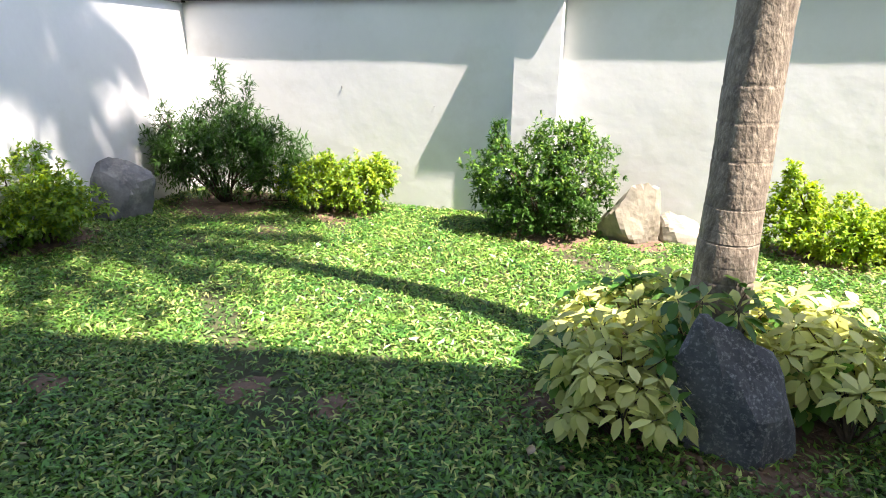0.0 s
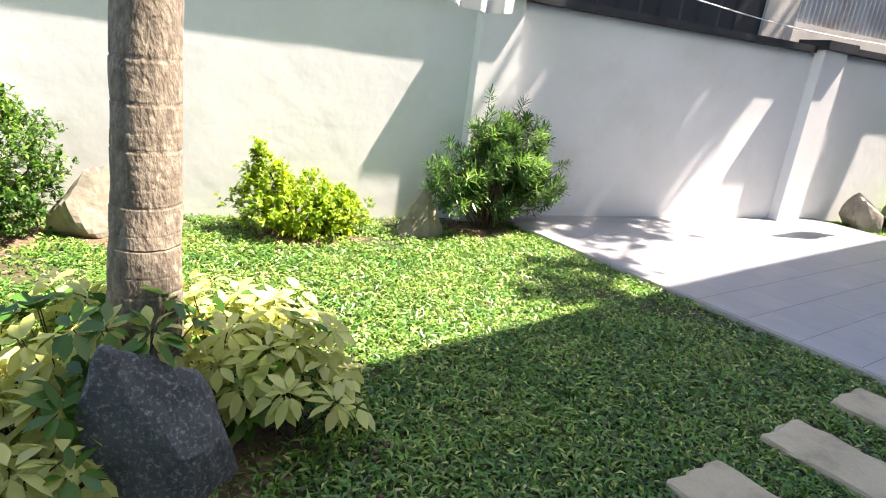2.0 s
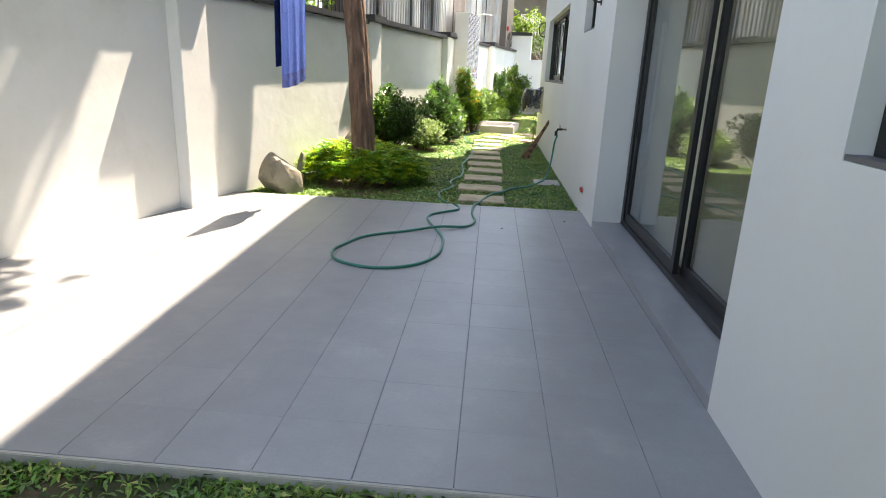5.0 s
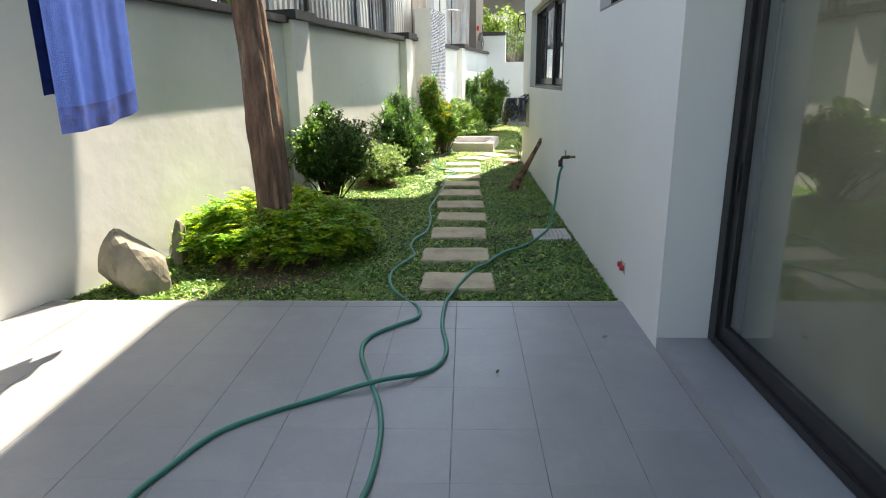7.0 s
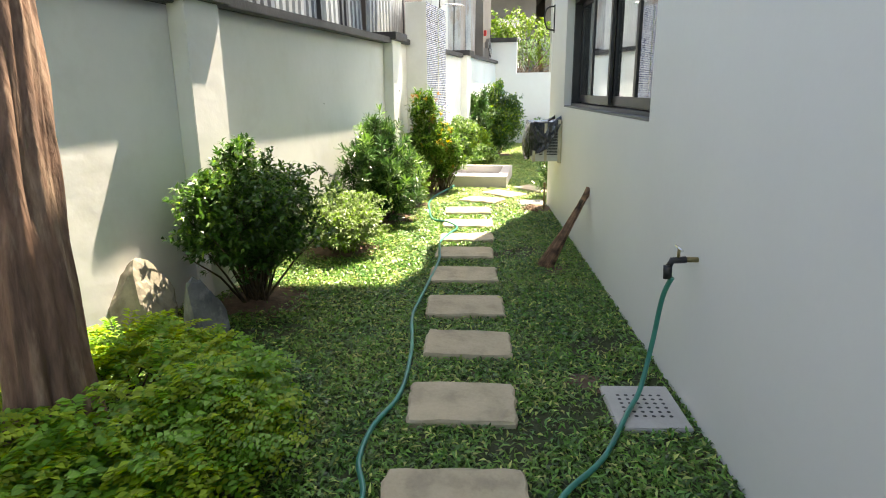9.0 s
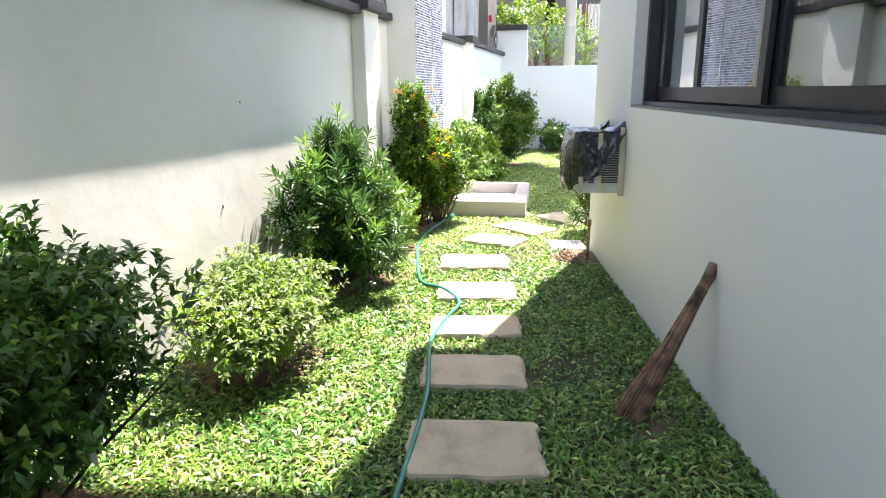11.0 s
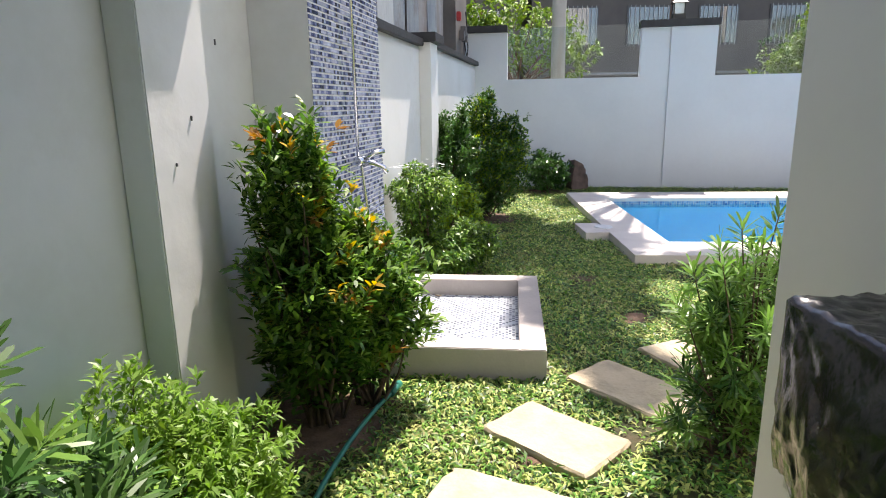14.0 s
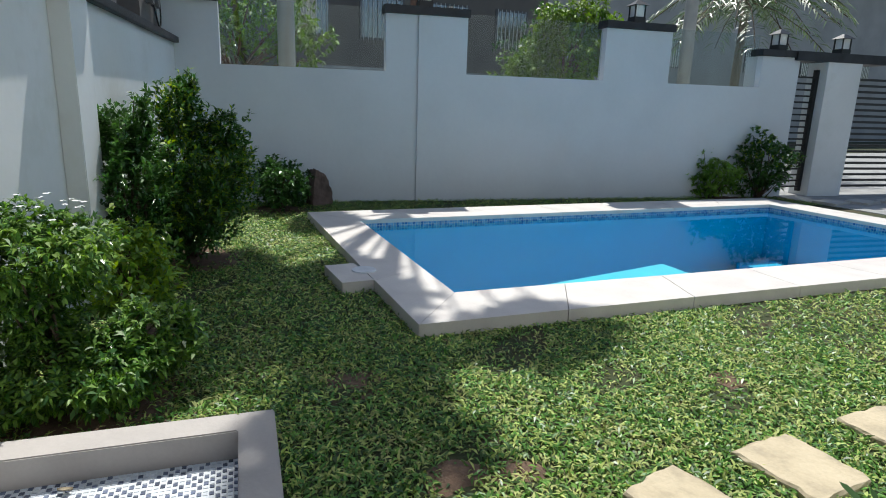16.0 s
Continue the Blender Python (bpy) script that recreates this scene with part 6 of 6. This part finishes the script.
def fan_palm(x, y, z, seed, size=1.6):
    rng = np.random.default_rng(seed)
    t = thing("palm_tree", "palm with drooping grey green fronds beyond the wall", "tree", "street palms", at=pose(x, y, 0))
    tube("trunk", [(0, 0, -0.1), (0.05, 0, z * 0.5), (0, 0, z)], [0.16, 0.13, 0.11], M_PALM, t)
    P, Wy = [], []
    bm = bmesh.new()
    for k in range(26):
        a = k * 2.4
        d = np.array([math.cos(a), math.sin(a), 0.0])
        el = rng.uniform(-0.2, 0.9)
        for s in np.linspace(0.1, 1, 26):
            q = np.array([0, 0, z]) + d * size * s + np.array([0, 0, size * (el * s - (0.5 + el * 0.5) * s * s)])
            sd = np.cross(d, [0, 0, 1])
            for sg in (-1, 1):
                P.append(q)
                Wy.append(unit(sd * sg + d * 0.7 + np.array([0, 0, -0.35])))
        tube_bm(bm, [Vector(np.array([0, 0, z]) + d * size * s + np.array([0, 0, size * (el * s - (0.5 + el * 0.5) * s * s)])) for s in (0, 0.35, 0.7, 1)], 0.015, 4, False)
    part("frond_ribs", bm, M_TWIG, t)
    quads("fronds", leaves(rng, np.array(P), np.array(Wy), 0.55, 0.045), L_PALM, t)


# unseen tree, added so that its crown blobs drop shade patches on the lawn
tall = thing("street_tree", "tall unseen tree added beyond the street wall to shade the lawn", "tree", "street trees")
rng = np.random.default_rng(66)
p, d = twig_points(rng, [(28.3, -2.9, 11, 1.25, 0.8, 0.6), (27.5, -4.3, 11, 0.4, 0.8, 0.5), (29.4, -3.2, 11, 0.7, 0.6, 0.5), (26.4, -2.35, 11, 0.8, 0.35, 0.35), (25.1, -2.55, 11, 0.55, 0.4, 0.3), (25.9, -2.2, 11, 0.5, 0.3, 0.3), (29.5, -2.25, 11, 0.9, 0.45, 0.4), (28.2, -1.85, 11, 0.8, 0.4, 0.4), (30.4, -2.5, 11, 0.5, 0.35, 0.4), (26.7, -2.85, 11, 0.6, 0.4, 0.4), (32.0, -3.8, 11, 0.6, 0.4, 0.5)], 1600, 0.1)
pos, way = whorls(rng, p, d, 7, 0.2, 1.1, 0.2)
quads("crown", leaves(rng, pos, way, 0.24, 0.1), L_CROWN, tall)
part("limb", stems(rng, (30.97, -4.455, 8.5), p, 22, 0.05), M_BARK, tall)
tube("trunk", [(31.37, -4.705, -0.1), (31.37, -4.655, 4.0), (30.97, -4.455, 8.6)], [0.2, 0.17, 0.12], M_BARK, tall)

fan_palm(32.17, 0.5, 3.2, 71, 1.4)
fan_palm(32.0, -15.4, 4.9, 72, 2.6)


def street_house(name, label, x, y0, y1, h, mat, windows, roof_h=0.6):
    t = thing(name, label, "house", "street houses", kind="")
    span("wall", (x, y1, 0), (x + 6, y0, h), mat, t)
    span("roof", (x - 0.7, y1 - 0.4, h), (x + 6.5, y0 + 0.4, h + 0.18), M_ROOF, t)
    for wy, wz, ww, wh in windows:
        fr = span("window", (x - 0.05, wy - ww / 2, wz), (x + 0.02, wy + ww / 2, wz + wh), M_GREYFRAME, t)
        span("pane", (x - 0.055, wy - ww / 2 + 0.06, wz + 0.06), (x - 0.05, wy + ww / 2 - 0.06, wz + wh - 0.06), M_GLASS, fr)
        for k in range(int(ww / 0.16)):
            span("bar", (x - 0.09, wy - ww / 2 + 0.1 + k * 0.16, wz), (x - 0.075, wy - ww / 2 + 0.115 + k * 0.16, wz + wh), M_CLOTH, fr)
    return t


street_house("house_across", "grey two storey house across the street", 38, -2.2, -12.5, 6.2, M_FACADE, [(-3.8, 3.6, 1.4, 1.3), (-6.2, 3.6, 1.5, 1.3), (-8.6, 3.6, 1.4, 1.3), (-11, 3.6, 1.3, 1.3), (-4.5, 0.8, 1.4, 1.4), (-7.5, 0.8, 1.6, 1.4)])
street_house("house_across", "dark two storey house across the street", 37, 7.5, -1.7, 5.6, M_FACADE, [(-0.6, 3.4, 1.2, 1.3), (1.6, 3.4, 1.4, 1.3), (4.2, 3.4, 1.4, 1.3)])
M_FACADE_PALE = material("pale_facade_render", (0.42, 0.41, 0.40), 0.85, 0.12, 0.8, 20, 0.2, tint=(0.34, 0.33, 0.32))
street_house("house_across", "pale grey house with a dark roof across the street", 44, -15, -62, 9.6, M_FACADE_PALE, [(-17, 3.9, 1.6, 1.4), (-21, 3.9, 1.6, 1.4), (-25, 3.9, 1.6, 1.4), (-31, 3.9, 1.6, 1.4), (-36, 3.9, 1.8, 1.4), (-41, 3.9, 1.8, 1.4)])
awning = thing("awning", "grey sheet awning over the house front", "awning")
span("sheet", (35.6, -12.0, 2.55), (38.0, -3.0, 2.62), M_ZINC, awning)
for y in (-3.2, -7.5, -11.8):
    tube("prop", [(35.7, y, 0), (35.7, y, 2.56)], 0.05, M_GREYFRAME, awning)

# ---- bare soil beds under the shrubs ----
BEDS = [(-4.5, 4.7, 0.6), (-3.5, 6.3, 0.75), (-2.2, 6.2, 0.5), (0.0, 5.7, 0.55), (0.8, 5.65, 0.4), (2.3, 5.3, 0.5), (4.1, 5.05, 0.45), (0.68, 2.75, 0.62), (11.1, 2.95, 0.8), (13.7, 2.9, 0.45), (15.37, 2.565, 0.5), (17.07, 2.345, 0.6), (17.97, 2.045, 0.4), (19.17, 1.895, 0.5), (22.17, 1.145, 0.5), (23.12, 0.945, 0.3), (24.57, 0.945, 0.4), (25.37, 0.445, 0.6), (28.12, -0.955, 0.5), (18.79, -0.255, 0.15), (27.07, -9.655, 0.7), (17.77, 0.145, 0.35), (14.6, 0.3, 0.15), (12.3, 0.5, 0.12), (0.75, 2.22, 0.2), (21.86, -0.30, 0.20), (20.81, -0.43, 0.16), (20.71, -0.72, 0.13), (21.04, -2.59, 0.12), (20.79, -0.44, 0.15), (-0.18, 2.60, 0.20), (-1.66, 2.55, 0.13), (-1.15, 2.47, 0.11), (-2.66, 2.47, 0.12), (18.19, 0.66, 0.14), (18.81, 0.74, 0.10)]
rng = np.random.default_rng(5)
for x, y, r in BEDS:
    bm = bmesh.new()
    bmesh.ops.create_grid(bm, x_segments=14, y_segments=14, size=r * 1.05)
    for v in bm.verts:
        d = v.co.length / r
        v.co.z = max(-0.02, (0.03 if r > 0.25 else 0.012) * (1.05 - d) + 0.015 * noise.noise(Vector((v.co.x * 6 + x, v.co.y * 6 + y, 1))))
    for f in bm.faces:
        f.smooth = True
    ob = part("soil_bed", bm, M_EARTH)
    ob.location = (x, y, 0)
    tagged(ob, "patch of bare brown earth under planting", "soil", "soil beds", kind="structure")

# clods of earth and fallen leaves by the standpipe and rock
bm = bmesh.new()
for i in range(260):
    x, y = (17.7 + rng.normal(0, 0.16), 0.2 + abs(rng.normal(0, 0.1))) if i < 150 else (0.75 + rng.normal(0, 0.35), 2.15 + rng.normal(0, 0.12))
    bmesh.ops.create_icosphere(bm, subdivisions=1, radius=rng.uniform(0.004, 0.014), matrix=pose(x, y, 0.03))
tagged(part("earth_clods", bm, M_EARTH), "loose clods of brown earth", "soil", kind="stuff")

# ---- grass ----
def in_lawn(x, y):
    wall = 6.256 - 0.2035 * x - 0.02
    front = (x > -5.6) & (x < 4.61) & (y > -3.1) & (y < wall) & ~((x > 1.2) & (y < 0.0))
    side = (x > 9.905) & (x < 29.0) & (y < wall) & (((y > 0.005) & (x <= 18.13)) | ((x > 18.14) & (y > -10.9)))
    end = x < 28.97 + 0.18 * y
    deck = (x > 22.40 + 0.10 * (y + 0.95)) & (x < 27.23 + 0.09 * (y + 1.22)) & (y < -0.935 - 0.058 * (x - 22.42)) & (y > -9.9)
    tab = (x > 23.62) & (x < 24.29) & (y > -1.05) & (y < -0.695)
    bx = (x - 19.645) * 0.992 - (y - 0.515) * 0.127
    by = (x - 19.645) * 0.127 + (y - 0.515) * 0.992
    basin_in = (bx > -0.01) & (bx < BU + 0.01) & (by > -0.01) & (by < 1.8)
    return (front | (side & end)) & ~deck & ~tab & ~basin_in


def lawn_blades(rng, n, x0, x1, y0, y1, length):
    x = rng.uniform(x0, x1, n)
    y = rng.uniform(y0, y1, n)
    keep = in_lawn(x, y)
    for sx, sy, a, b, turn in STONES:
        c, s = math.cos(radians(-turn)), math.sin(radians(-turn))
        u, v = (x - sx) * c - (y - sy) * s, (x - sx) * s + (y - sy) * c
        keep &= ~((abs(u) < a / 2 - 0.005) & (abs(v) < b / 2 - 0.005))
    for bx, by, r in BEDS:
        d = np.hypot(x - bx, y - by) / r
        keep &= rng.random(n) < (np.clip((d - 0.55) * 2.2, 0.06, 1) if r > 0.25 else np.clip(0.22 + 0.5 * d + 0.25 * np.sin(9 * x + 14 * y), 0.12, 1))
    for cx, cy, a, b in ((12.0, 0.23, 0.24, 0.2), (18.23, 0.2, 0.22, 0.21)):
        keep &= ~((abs(x - cx) < a) & (abs(y - cy) < b))
    thin = np.sin(x * 2.1 + 1.3 * np.sin(y * 1.7)) + np.sin(y * 2.7 + 1.1 * np.sin(x * 3.1)) + 0.7 * np.sin(x * 7.3 + y * 5.1)
    keep &= rng.random(n) < np.where(thin > 1.75, 0.25, 1.0)
    x, y = x[keep], y[keep]
    m = len(x)
    a = rng.uniform(0, 2 * math.pi, m)
    el = rng.uniform(0.05, 1.0, m)
    way = np.stack([np.cos(a) * np.cos(el), np.sin(a) * np.cos(el), np.sin(el)], 1)
    pos = np.stack([x, y, rng.uniform(-0.004, 0.012, m)], 1)
    return leaves(rng, pos, way, length * 1.04, 0.0142, 0.3, 0.45)


def lawn(name, label, regions, seed, dry_sunlit=0.04):
    rng = np.random.default_rng(seed)
    v = [lawn_blades(rng, int((x1 - x0) * (y1 - y0) * dens * 1.3), x0, x1, y0, y1, ln) for x0, x1, y0, y1, dens, ln in regions]
    v = np.concatenate(v)
    dry = rng.random(len(v)) < dry_sunlit
    ob = quads(name, v[~dry], M_GRASS)
    tagged(ob, label, "grass", kind="stuff")
    ob = quads("dry_grass", v[dry], M_STRAW)
    tagged(ob, "dry straw-coloured blades among the lawn, brightened for sunlit grass", "grass", kind="stuff")


lawn("grass", "short broad-bladed green lawn with worn patches", [(-5.6, 4.64, 0.0, 3.6, 3700, 0.05), (-5.6, 4.64, 3.6, 7.4, 2700, 0.055), (-1.0, 1.2, -1.0, 0.0, 800, 0.06)], 81, 0.15)
lawn("grass", "short broad-bladed lawn along the stepping stones", [(9.88, 18.23, 0.0, 4.4, 3600, 0.048)], 82, 0.14)
lawn("grass", "short broad-bladed lawn beside the pool", [(18.23, 22.8, -3.8, 2.6, 3400, 0.05), (18.23, 22.8, -9, -3.8, 1100, 0.066), (22.8, 29.0, -2.0, 2.0, 1900, 0.06), (25.9, 29.0, -11, -2.0, 900, 0.07)], 83, 0.4)

# ---- patio tiles ----
def tile_mesh(w, d):
    bm = bmesh.new()
    e, h = 0.0014, 0.012
    b = [bm.verts.new((sx * w / 2, sy * d / 2, 0)) for sx, sy in ((-1, -1), (1, -1), (1, 1), (-1, 1))]
    m = [bm.verts.new((v.co.x, v.co.y, h - e)) for v in b]
    t = [bm.verts.new((v.co.x - math.copysign(e, v.co.x), v.co.y - math.copysign(e, v.co.y), h)) for v in b]
    for r, s in ((b, m), (m, t)):
        for k in range(4):
            bm.faces.new((r[k], r[(k + 1) % 4], s[(k + 1) % 4], s[k]))
    bm.faces.new(t)
    me = bpy.data.meshes.new("tile")
    bmesh.ops.recalc_face_normals(bm, faces=bm.faces)
    bm.to_mesh(me)
    bm.free()
    me.materials.append(M_TILE)
    return me


TILE = tile_mesh(0.396, 0.396)
EDGE = tile_mesh(0.09, 0.394)
for j in range(14):
    y = 0.2 + 0.4 * j
    for i in range(13):
        x = 9.57 - 0.395 * i
        if y - 0.2 > wall_at(x).y:
            continue
        ob = new("tile", TILE)
        ob.parent = patio
        ob.location = (x, y, 0.039 + random.uniform(0, 0.0006))
for j in range(10):
    y = 0.2 + 0.4 * j
    ob = new("tile", EDGE)
    ob.parent = patio
    ob.location = (9.819, y, 0.0392)
